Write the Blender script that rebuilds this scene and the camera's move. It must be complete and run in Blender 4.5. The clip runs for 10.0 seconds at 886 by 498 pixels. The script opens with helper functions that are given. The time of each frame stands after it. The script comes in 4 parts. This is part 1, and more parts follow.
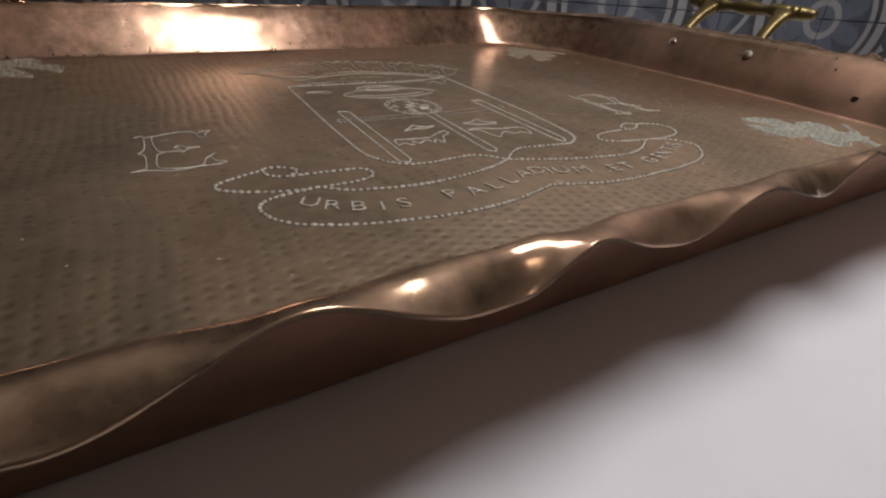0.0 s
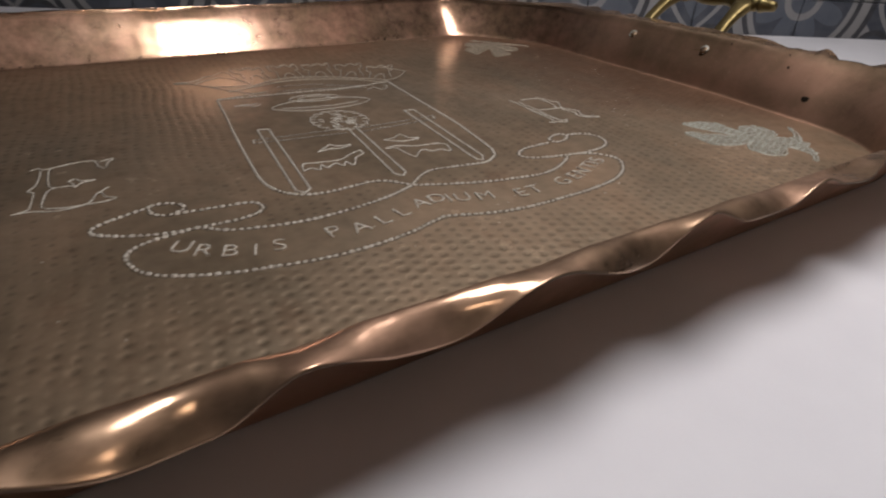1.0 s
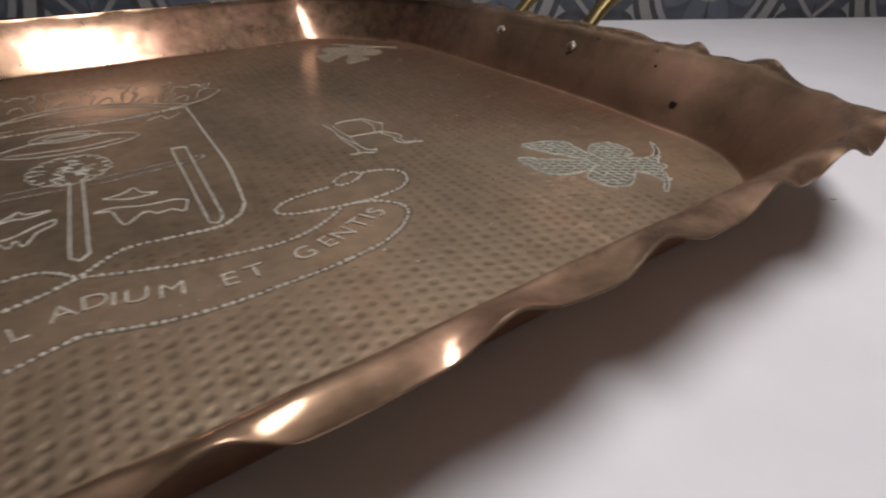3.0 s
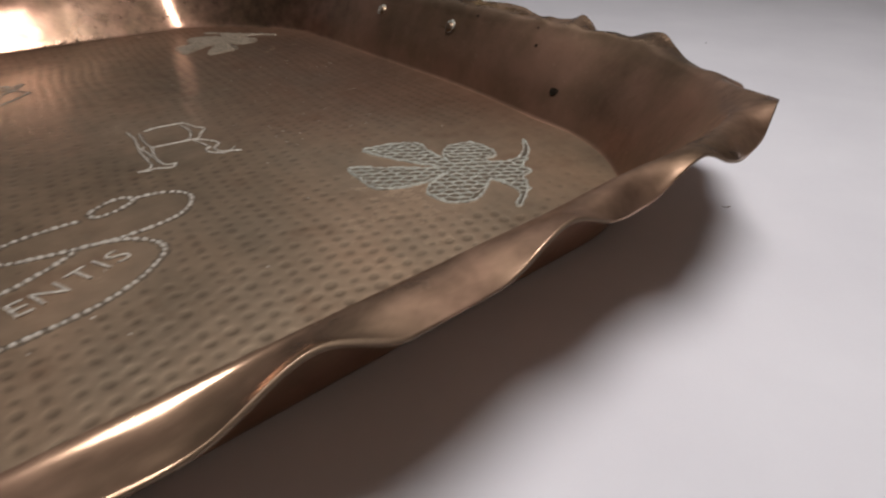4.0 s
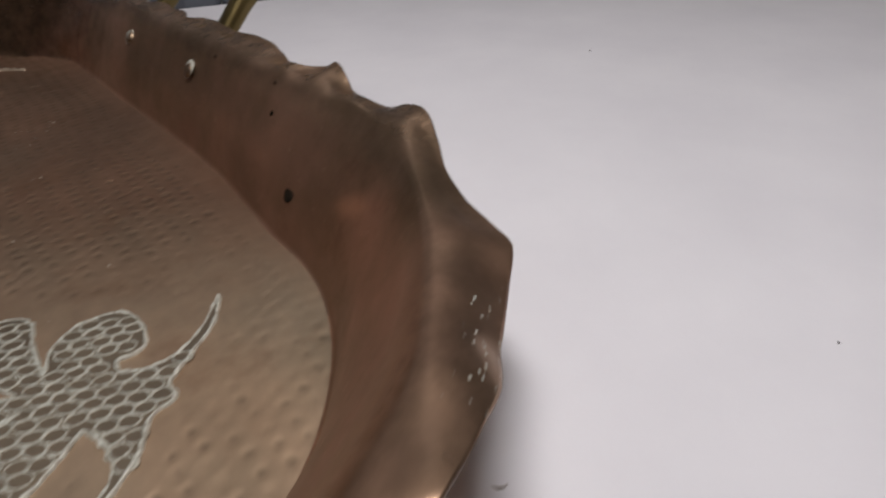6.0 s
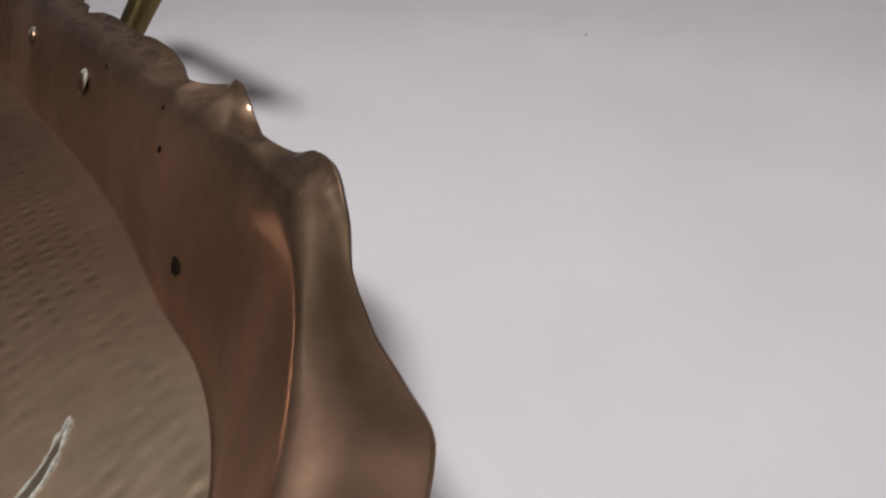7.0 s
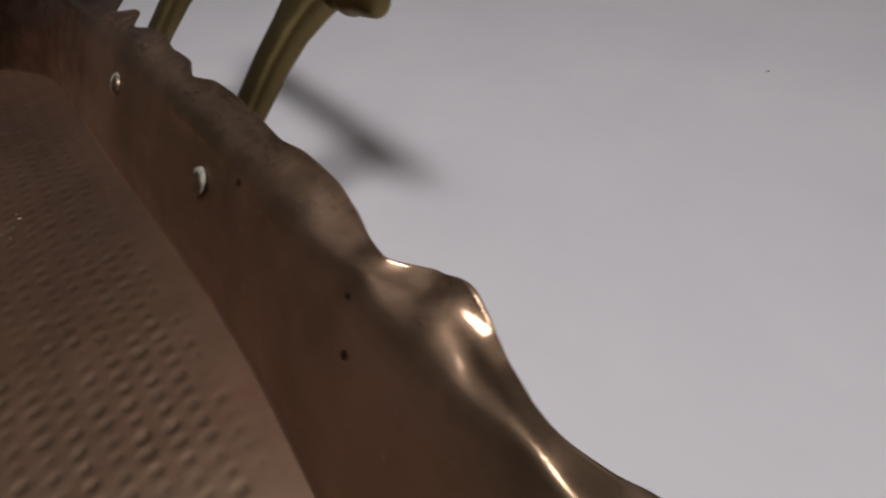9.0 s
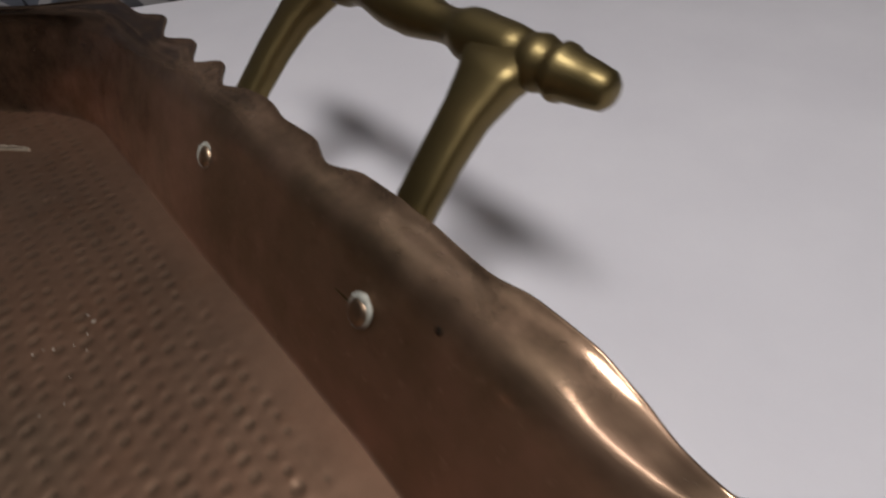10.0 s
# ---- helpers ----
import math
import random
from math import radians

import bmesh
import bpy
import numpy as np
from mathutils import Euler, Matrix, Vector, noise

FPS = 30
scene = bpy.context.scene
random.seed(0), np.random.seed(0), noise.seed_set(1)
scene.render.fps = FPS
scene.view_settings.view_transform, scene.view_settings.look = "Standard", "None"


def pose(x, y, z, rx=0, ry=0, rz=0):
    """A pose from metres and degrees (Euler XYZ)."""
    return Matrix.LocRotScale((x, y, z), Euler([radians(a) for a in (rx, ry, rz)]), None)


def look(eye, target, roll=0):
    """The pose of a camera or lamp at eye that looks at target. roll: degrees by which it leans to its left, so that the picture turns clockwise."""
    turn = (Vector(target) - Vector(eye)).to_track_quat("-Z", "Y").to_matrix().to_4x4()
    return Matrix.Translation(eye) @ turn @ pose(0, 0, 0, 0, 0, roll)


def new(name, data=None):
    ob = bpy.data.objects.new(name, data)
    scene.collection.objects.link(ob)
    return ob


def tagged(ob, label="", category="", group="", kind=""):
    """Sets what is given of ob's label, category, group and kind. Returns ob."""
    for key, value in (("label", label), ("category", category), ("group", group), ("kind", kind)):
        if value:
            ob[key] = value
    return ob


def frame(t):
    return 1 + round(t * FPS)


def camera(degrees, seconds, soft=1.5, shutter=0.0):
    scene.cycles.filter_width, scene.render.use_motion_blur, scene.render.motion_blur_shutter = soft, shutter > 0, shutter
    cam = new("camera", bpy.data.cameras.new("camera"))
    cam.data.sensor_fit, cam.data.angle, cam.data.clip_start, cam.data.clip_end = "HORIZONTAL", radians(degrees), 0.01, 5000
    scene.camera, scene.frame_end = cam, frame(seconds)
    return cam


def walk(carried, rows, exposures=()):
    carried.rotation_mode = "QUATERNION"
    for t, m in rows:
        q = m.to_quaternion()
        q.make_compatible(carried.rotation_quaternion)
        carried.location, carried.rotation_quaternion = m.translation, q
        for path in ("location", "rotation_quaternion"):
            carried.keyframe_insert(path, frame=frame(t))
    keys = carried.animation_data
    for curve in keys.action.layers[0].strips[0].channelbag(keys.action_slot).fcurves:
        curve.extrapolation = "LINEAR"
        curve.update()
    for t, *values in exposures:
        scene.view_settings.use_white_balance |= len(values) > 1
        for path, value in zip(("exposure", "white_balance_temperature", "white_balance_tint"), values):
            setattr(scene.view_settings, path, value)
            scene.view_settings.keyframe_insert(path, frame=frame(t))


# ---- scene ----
cam = camera(79.3, 10.0, 2.2, 0.5)
PATH = [
    (0, look((-0.16006, -0.20634, 0.08615), (-0.06853, -0.05612, -0.00902), 4.11)),
    (0.5, look((-0.13938, -0.21284, 0.09521), (-0.05111, -0.06419, -0.00535), 3.66)),
    (1, look((-0.10814, -0.21701, 0.10889), (-0.02143, -0.06911, 0.00590), 2.80)),
    (1.5, look((-0.07900, -0.21619, 0.11047), (0.00769, -0.06923, 0.00613), 1.86)),
    (2, look((-0.05055, -0.20817, 0.11466), (0.03663, -0.06207, 0.00952), 1.08)),
    (2.5, look((-0.01335, -0.20474, 0.11658), (0.07632, -0.06099, 0.01031), 0.99)),
    (2.7, look((-0.00099, -0.20127, 0.11479), (0.08988, -0.05801, 0.00888), 0.70)),
    (3.8, look((0.09332, -0.19520, 0.09225), (0.19265, -0.05821, -0.01437), -0.03)),
    (4, look((0.10877, -0.18874, 0.09433), (0.20754, -0.05348, -0.01497), -0.77)),
    (4.5, look((0.14956, -0.18405, 0.09080), (0.25028, -0.05176, -0.02036), -0.37)),
    (5, look((0.18956, -0.16835, 0.09757), (0.28972, -0.03766, -0.01595), -1.45)),
    (5.5, look((0.23116, -0.15970, 0.09368), (0.33113, -0.03151, -0.02281), -3.64)),
    (6, look((0.25425, -0.14785, 0.09522), (0.35764, -0.02370, -0.02266), -3.22)),
    (6.2, look((0.26645, -0.14066, 0.08845), (0.36640, -0.01534, -0.03115), -5.77)),
    (7.3, look((0.30405, -0.11240, 0.09003), (0.40108, 0.00730, -0.03747), -4.84)),
    (7.5, look((0.30658, -0.10470, 0.08518), (0.40231, 0.01555, -0.04279), -4.81)),
    (8, look((0.30533, -0.08309, 0.08677), (0.39309, 0.03352, -0.04998), -3.31)),
    (8.5, look((0.31096, -0.06519, 0.10591), (0.39418, 0.05122, -0.03382), -5.40)),
    (9, look((0.30566, -0.04073, 0.11029), (0.38743, 0.07687, -0.02928), -6.16)),
    (9.5, look((0.29843, -0.01021, 0.11086), (0.38086, 0.10528, -0.03009), -5.76)),
    (10, look((0.29436, 0.02463, 0.11671), (0.37894, 0.13724, -0.02529), -5.35)),
]
walk(cam, PATH, [(0.0, 0.08), (2.5, 0.05), (4.5, 0.0), (6.2, 0.0), (8.0, -0.27), (9.0, -0.40), (10.0, -0.14)])

# ---- world and light ----
world = bpy.data.worlds.new("room_dark")
scene.world = world
world.use_nodes = True
world.node_tree.nodes["Background"].inputs[0].default_value = (0.8, 0.85, 1.0, 1)
world.node_tree.nodes["Background"].inputs[1].default_value = 0.004

CEIL = 1.72
TOP = -0.002          # table top; the tray's floor is at z = 0
LAMP = Vector((0.22, -0.10, 0.92))
GLOBE = Vector((0.33, -1.28, 1.22))

lamp_data = bpy.data.lights.new("pendant_lamp_light", "AREA")
lamp_data.shape, lamp_data.size, lamp_data.size_y = "ELLIPSE", 0.25, 0.50
lamp_data.energy, lamp_data.color = 3.85, (1.0, 0.972, 0.98)
lamp_data.spread = math.radians(135)          # the deep shade narrows the cone
lamp_ob = new("pendant_lamp_light", lamp_data)
lamp_ob.location = LAMP


# ---- materials ----
def material(name):
    m = bpy.data.materials.new(name)
    m.use_nodes = True
    nt = m.node_tree
    return m, nt, nt.nodes["Principled BSDF"]


def link(nt, a, b):
    nt.links.new(a, b)


def val(nt, op, a, b=None, c=None):
    n = nt.nodes.new("ShaderNodeMath")
    n.operation = op
    for i, v in enumerate((a, b, c)):
        if v is None:
            continue
        if isinstance(v, (int, float)):
            n.inputs[i].default_value = v
        else:
            link(nt, v, n.inputs[i])
    return n.outputs[0]


def noise_tex(nt, scale, detail=4.0, rough=0.6, coords=None, stretch=None):
    n = nt.nodes.new("ShaderNodeTexNoise")
    n.inputs["Scale"].default_value = scale
    n.inputs["Detail"].default_value = detail
    n.inputs["Roughness"].default_value = rough
    tc = nt.nodes.new("ShaderNodeTexCoord")
    src = tc.outputs["Object"]
    if stretch:
        mp = nt.nodes.new("ShaderNodeMapping")
        mp.inputs["Scale"].default_value = stretch
        link(nt, src, mp.inputs[0])
        src = mp.outputs[0]
    link(nt, src, n.inputs["Vector"])
    return n.outputs["Fac"]


def ramp(nt, fac, stops):
    r = nt.nodes.new("ShaderNodeValToRGB")
    e = r.color_ramp.elements
    while len(e) < len(stops):
        e.new(0.5)
    for el, (p, c) in zip(e, stops):
        el.position = p
        el.color = (*c, 1) if len(c) == 3 else c
    link(nt, fac, r.inputs[0])
    return r.outputs[0]


def mix(nt, fac, a, b):
    n = nt.nodes.new("ShaderNodeMix")
    n.data_type = "RGBA"
    for sock, v in ((n.inputs["Factor"], fac), (n.inputs["A"], a), (n.inputs["B"], b)):
        if isinstance(v, (int, float)):
            sock.default_value = v
        elif isinstance(v, tuple):
            sock.default_value = (*v, 1)
        else:
            link(nt, v, sock)
    return n.outputs["Result"]


def bump(nt, bsdf, height, strength, distance):
    b = nt.nodes.new("ShaderNodeBump")
    b.inputs["Strength"].default_value = strength
    b.inputs["Distance"].default_value = distance
    link(nt, height, b.inputs["Height"])
    link(nt, b.outputs[0], bsdf.inputs["Normal"])


def scaled(nt, fac, lo, hi):
    r = nt.nodes.new("ShaderNodeMapRange")
    r.inputs["To Min"].default_value, r.inputs["To Max"].default_value = lo, hi
    r.inputs["From Min"].default_value, r.inputs["From Max"].default_value = 0.3, 0.7
    link(nt, fac, r.inputs[0])
    return r.outputs[0]


def make_copper(name, dark, mid, light, gloss, dull, micro, red=(0.40, 0.20, 0.13), share=(0.35, 0.65), hollow=None, margin=None, grime=None, handled=None):
    """Tarnished metal: polished patches and dull patina over one another, cloudy colour, fine wiping marks."""
    m, nt, b = material(name)
    big = noise_tex(nt, 7.0, 5.0, 0.6)
    cloud = noise_tex(nt, 16.0, 5.0, 0.6, stretch=(1.0, 0.6, 1.0))
    small = noise_tex(nt, 110.0, 4.0, 0.65)
    fine = noise_tex(nt, 900.0, 3.0, 0.7)
    col = ramp(nt, big, [(0.36, dark), (0.5, mid), (0.64, light)])
    col = mix(nt, val(nt, "MULTIPLY", scaled(nt, cloud, 0.0, 1.0), 0.6), col, red)
    col = mix(nt, val(nt, "MULTIPLY", scaled(nt, small, 0.0, 1.0), 0.25), col, dark)
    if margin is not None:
        # redder and darker towards one end and the back, with a cloudy border
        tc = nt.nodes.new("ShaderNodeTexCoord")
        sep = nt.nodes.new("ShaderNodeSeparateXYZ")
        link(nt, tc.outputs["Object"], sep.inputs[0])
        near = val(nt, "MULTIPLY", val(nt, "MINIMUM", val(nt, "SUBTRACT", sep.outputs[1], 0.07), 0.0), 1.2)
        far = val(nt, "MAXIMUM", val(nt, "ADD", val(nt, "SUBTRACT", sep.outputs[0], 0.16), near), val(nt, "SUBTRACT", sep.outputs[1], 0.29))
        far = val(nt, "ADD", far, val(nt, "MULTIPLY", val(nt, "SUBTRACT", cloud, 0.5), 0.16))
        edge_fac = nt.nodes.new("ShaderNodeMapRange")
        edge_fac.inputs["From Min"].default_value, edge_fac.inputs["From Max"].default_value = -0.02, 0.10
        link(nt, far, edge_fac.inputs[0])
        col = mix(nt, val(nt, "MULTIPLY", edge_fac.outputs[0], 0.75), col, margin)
    if hollow is not None:
        wiped = noise_tex(nt, 70.0, 4.0, 0.6, stretch=(1.0, 0.10, 1.0))
        col = mix(nt, val(nt, "MULTIPLY", scaled(nt, wiped, 0.0, 1.0), 0.22), col, tuple(c * 0.62 for c in dark))
        stain = nt.nodes.new("ShaderNodeMapRange")
        stain.inputs["From Min"].default_value, stain.inputs["From Max"].default_value = 0.56, 0.66
        link(nt, noise_tex(nt, 33.0, 5.0, 0.65), stain.inputs[0])
        col = mix(nt, val(nt, "MULTIPLY", stain.outputs[0], 0.30), col, (0.22, 0.115, 0.065))
        # colour darkens with depth in the punched hollows
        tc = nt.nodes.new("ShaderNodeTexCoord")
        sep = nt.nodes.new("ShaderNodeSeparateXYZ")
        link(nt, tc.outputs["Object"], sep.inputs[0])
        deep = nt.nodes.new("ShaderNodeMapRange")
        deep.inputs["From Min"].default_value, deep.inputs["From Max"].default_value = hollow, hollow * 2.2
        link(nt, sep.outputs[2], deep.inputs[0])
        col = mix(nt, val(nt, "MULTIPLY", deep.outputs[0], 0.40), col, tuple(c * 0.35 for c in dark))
    wall_dull = None
    if handled is not None:
        # the lip, rubbed by long use, has turned to bronze over the redder wall; only the far wall kept its polish low down
        tc = nt.nodes.new("ShaderNodeTexCoord")
        sep = nt.nodes.new("ShaderNodeSeparateXYZ")
        link(nt, tc.outputs["Object"], sep.inputs[0])
        up = val(nt, "ADD", sep.outputs[2], val(nt, "MULTIPLY", val(nt, "SUBTRACT", small, 0.5), 0.005))
        rubbed = nt.nodes.new("ShaderNodeMapRange")
        rubbed.inputs["From Min"].default_value, rubbed.inputs["From Max"].default_value = 0.033, 0.0405
        link(nt, up, rubbed.inputs[0])
        bronze = mix(nt, scaled(nt, cloud, 0.0, 1.0), handled, (handled[0] * 1.14, handled[1] * 1.03, handled[2] * 1.10))
        col = mix(nt, val(nt, "MULTIPLY", rubbed.outputs[0], 0.8), col, bronze)
        far_wall = nt.nodes.new("ShaderNodeMapRange")
        far_wall.inputs["From Min"].default_value, far_wall.inputs["From Max"].default_value = 0.20, 0.27
        link(nt, sep.outputs[1], far_wall.inputs[0])
        wall_dull = val(nt, "SUBTRACT", val(nt, "SUBTRACT", 1.0, val(nt, "MULTIPLY", rubbed.outputs[0], 1.45)), val(nt, "MULTIPLY", far_wall.outputs[0], 1.4))
    if grime is not None:
        # old patina that polishing has left standing in cloudy patches, worn through in specks
        patch = noise_tex(nt, 48.0, 6.0, 0.62)
        wide = noise_tex(nt, 20.0, 3.0, 0.5)
        old = nt.nodes.new("ShaderNodeMapRange")
        old.inputs["From Min"].default_value, old.inputs["From Max"].default_value = 0.44, 0.60
        link(nt, val(nt, "ADD", val(nt, "MULTIPLY", patch, 0.5), val(nt, "MULTIPLY", wide, 0.5)), old.inputs[0])
        col = mix(nt, val(nt, "MULTIPLY", old.outputs[0], 0.55), col, grime)
        worn = noise_tex(nt, 320.0, 3.0, 0.6)
        speck = nt.nodes.new("ShaderNodeMapRange")
        speck.inputs["From Min"].default_value, speck.inputs["From Max"].default_value = 0.63, 0.74
        link(nt, worn, speck.inputs[0])
        col = mix(nt, val(nt, "MULTIPLY", speck.outputs[0], 0.45), col, light)
    d = nt.nodes.new("ShaderNodeBsdfPrincipled")
    for n in (b, d):
        link(nt, col, n.inputs["Base Color"])
        n.inputs["Metallic"].default_value = 1.0
    link(nt, val(nt, "ADD", scaled(nt, big, gloss - 0.035, gloss + 0.06), scaled(nt, small, -0.02, 0.03)), b.inputs["Roughness"])
    link(nt, scaled(nt, cloud, dull - 0.06, dull + 0.06), d.inputs["Roughness"])
    h = val(nt, "ADD", val(nt, "MULTIPLY", small, 0.7), val(nt, "MULTIPLY", fine, 0.15))
    bump(nt, b, h, micro, 0.001)
    bump(nt, d, h, micro, 0.001)
    ms = nt.nodes.new("ShaderNodeMixShader")
    fac = scaled(nt, val(nt, "ADD", val(nt, "MULTIPLY", cloud, 0.5), val(nt, "MULTIPLY", small, 0.5)), share[0], share[1])
    if wall_dull is not None:
        fac = val(nt, "MINIMUM", val(nt, "MAXIMUM", val(nt, "ADD", fac, val(nt, "MULTIPLY", wall_dull, 0.45)), 0.0), 0.95)
    link(nt, fac, ms.inputs[0])
    link(nt, b.outputs[0], ms.inputs[1])
    link(nt, d.outputs[0], ms.inputs[2])
    link(nt, ms.outputs[0], nt.nodes["Material Output"].inputs["Surface"])
    return m


COPPER_RIM = make_copper("copper_rim", (0.27, 0.168, 0.112), (0.43, 0.262, 0.182), (0.55, 0.350, 0.250), 0.15, 0.56, 0.10, (0.48, 0.255, 0.178), (0.26, 0.92), grime=(0.20, 0.142, 0.082), handled=(0.49, 0.340, 0.222))
COPPER_EDGE = make_copper("copper_cut_edge", (0.09, 0.065, 0.04), (0.15, 0.105, 0.07), (0.30, 0.22, 0.15), 0.40, 0.7, 0.2, (0.16, 0.10, 0.065), (0.5, 0.95))
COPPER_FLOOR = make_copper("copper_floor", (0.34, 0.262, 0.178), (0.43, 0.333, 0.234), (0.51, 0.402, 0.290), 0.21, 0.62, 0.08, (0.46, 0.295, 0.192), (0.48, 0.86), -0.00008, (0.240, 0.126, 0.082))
BRASS = make_copper("old_brass", (0.12, 0.092, 0.038), (0.23, 0.182, 0.080), (0.36, 0.29, 0.135), 0.30, 0.55, 0.12, (0.20, 0.13, 0.06), (0.5, 0.85))
RIVET = make_copper("rivet_copper", (0.30, 0.22, 0.15), (0.45, 0.33, 0.22), (0.6, 0.5, 0.38), 0.25, 0.5, 0.2)


def make_residue(name, a, b_col, metal=0.25):
    """Dried polish paste left in the chased lines: pale, matt, slightly green; also the painted shade ribbons."""
    m, nt, b = material(name)
    n = noise_tex(nt, 700.0, 4.0, 0.7)
    link(nt, ramp(nt, n, [(0.35, a), (0.65, b_col)]), b.inputs["Base Color"])
    b.inputs["Roughness"].default_value = 0.65
    b.inputs["Metallic"].default_value = metal
    bump(nt, b, n, 0.3, 0.0005)
    return m


CHASED = make_residue("chased_line", (0.36, 0.31, 0.25), (0.72, 0.68, 0.60))
CHASED_DULL = make_residue("chased_copper_line", (0.21, 0.16, 0.115), (0.46, 0.39, 0.30), 0.5)
CHASED_WORN = make_residue("worn_chased_line", (0.28, 0.225, 0.17), (0.58, 0.51, 0.41), 0.4)
VERDIGRIS = make_residue("verdigris_line", (0.27, 0.26, 0.215), (0.56, 0.565, 0.50))
ORNAMENT = make_copper("ornament_field", (0.15, 0.122, 0.090), (0.22, 0.178, 0.130), (0.29, 0.235, 0.17), 0.34, 0.6, 0.3, (0.24, 0.19, 0.145))

# dark ribbon colour: shade painted along both flanks of the chased lines
LINE_SHADE = make_residue("chased_line_shade", (0.085, 0.062, 0.042), (0.17, 0.125, 0.085), 0.5)

PIT, nt_, b_ = material("tarnish_and_dent_dark")
n_ = noise_tex(nt_, 500.0)
link(nt_, ramp(nt_, n_, [(0.35, (0.010, 0.008, 0.006)), (0.65, (0.025, 0.018, 0.013))]), b_.inputs["Base Color"])
b_.inputs["Roughness"].default_value = 0.9
b_.inputs["Specular IOR Level"].default_value = 0.0

LAMINATE, nt_, b_ = material("white_laminate")
n_ = noise_tex(nt_, 14.0, 5.0)
n2_ = noise_tex(nt_, 1400.0, 2.0)
link(nt_, ramp(nt_, n_, [(0.3, (0.66, 0.642, 0.672)), (0.7, (0.72, 0.702, 0.728))]), b_.inputs["Base Color"])
link(nt_, scaled(nt_, n_, 0.55, 0.62), b_.inputs["Roughness"])
b_.inputs["Specular IOR Level"].default_value = 0.35
bump(nt_, b_, n2_, 0.08, 0.0004)


def plain(name, col, rough, scale=30.0):
    m, nt, b = material(name)
    n = noise_tex(nt, scale, 5.0)
    dark = tuple(c * 0.88 for c in col)
    link(nt, ramp(nt, n, [(0.3, dark), (0.7, col)]), b.inputs["Base Color"])
    b.inputs["Roughness"].default_value = rough
    bump(nt, b, n, 0.1, 0.002)
    return m


# unseen room surfaces: greys chosen by how much light they send the copper
PLASTER = plain("wall_plaster", (0.13, 0.126, 0.122), 0.8)
PALE_WALL = plain("pale_wall_paint", (0.30, 0.292, 0.285), 0.7)
CEILING = plain("ceiling_paint", (0.32, 0.315, 0.31), 0.85)
FLOORING = plain("floor_boards", (0.22, 0.17, 0.13), 0.5, 8.0)
GROUT = plain("tile_grout", (0.5, 0.49, 0.48), 0.9, 80.0)
ENAMEL = plain("lamp_enamel", (0.7, 0.7, 0.68), 0.4)
CRUMB = plain("dark_crumb", (0.06, 0.045, 0.035), 0.8, 900.0)

SHRED = plain("brown_shred", (0.16, 0.12, 0.085), 0.8, 900.0)

GLOW, nt_, b_ = material("lamp_diffuser")
b_.inputs["Emission Color"].default_value = (1.0, 0.965, 0.95, 1)
b_.inputs["Emission Strength"].default_value = 2.0


# glow added to the shade's sides to lift the walls the copper mirrors
SIDE_FILL, nt_, b_ = material("shade_side_fill")
b_.inputs["Emission Color"].default_value = (1.0, 0.97, 0.96, 1)
b_.inputs["Emission Strength"].default_value = 2.2

# warm tint and strength added as fill, browning the shadow under the lip
OPAL, nt_, b_ = material("opal_glass")
b_.inputs["Emission Color"].default_value = (1.0, 0.82, 0.66, 1)
b_.inputs["Emission Strength"].default_value = 8.5


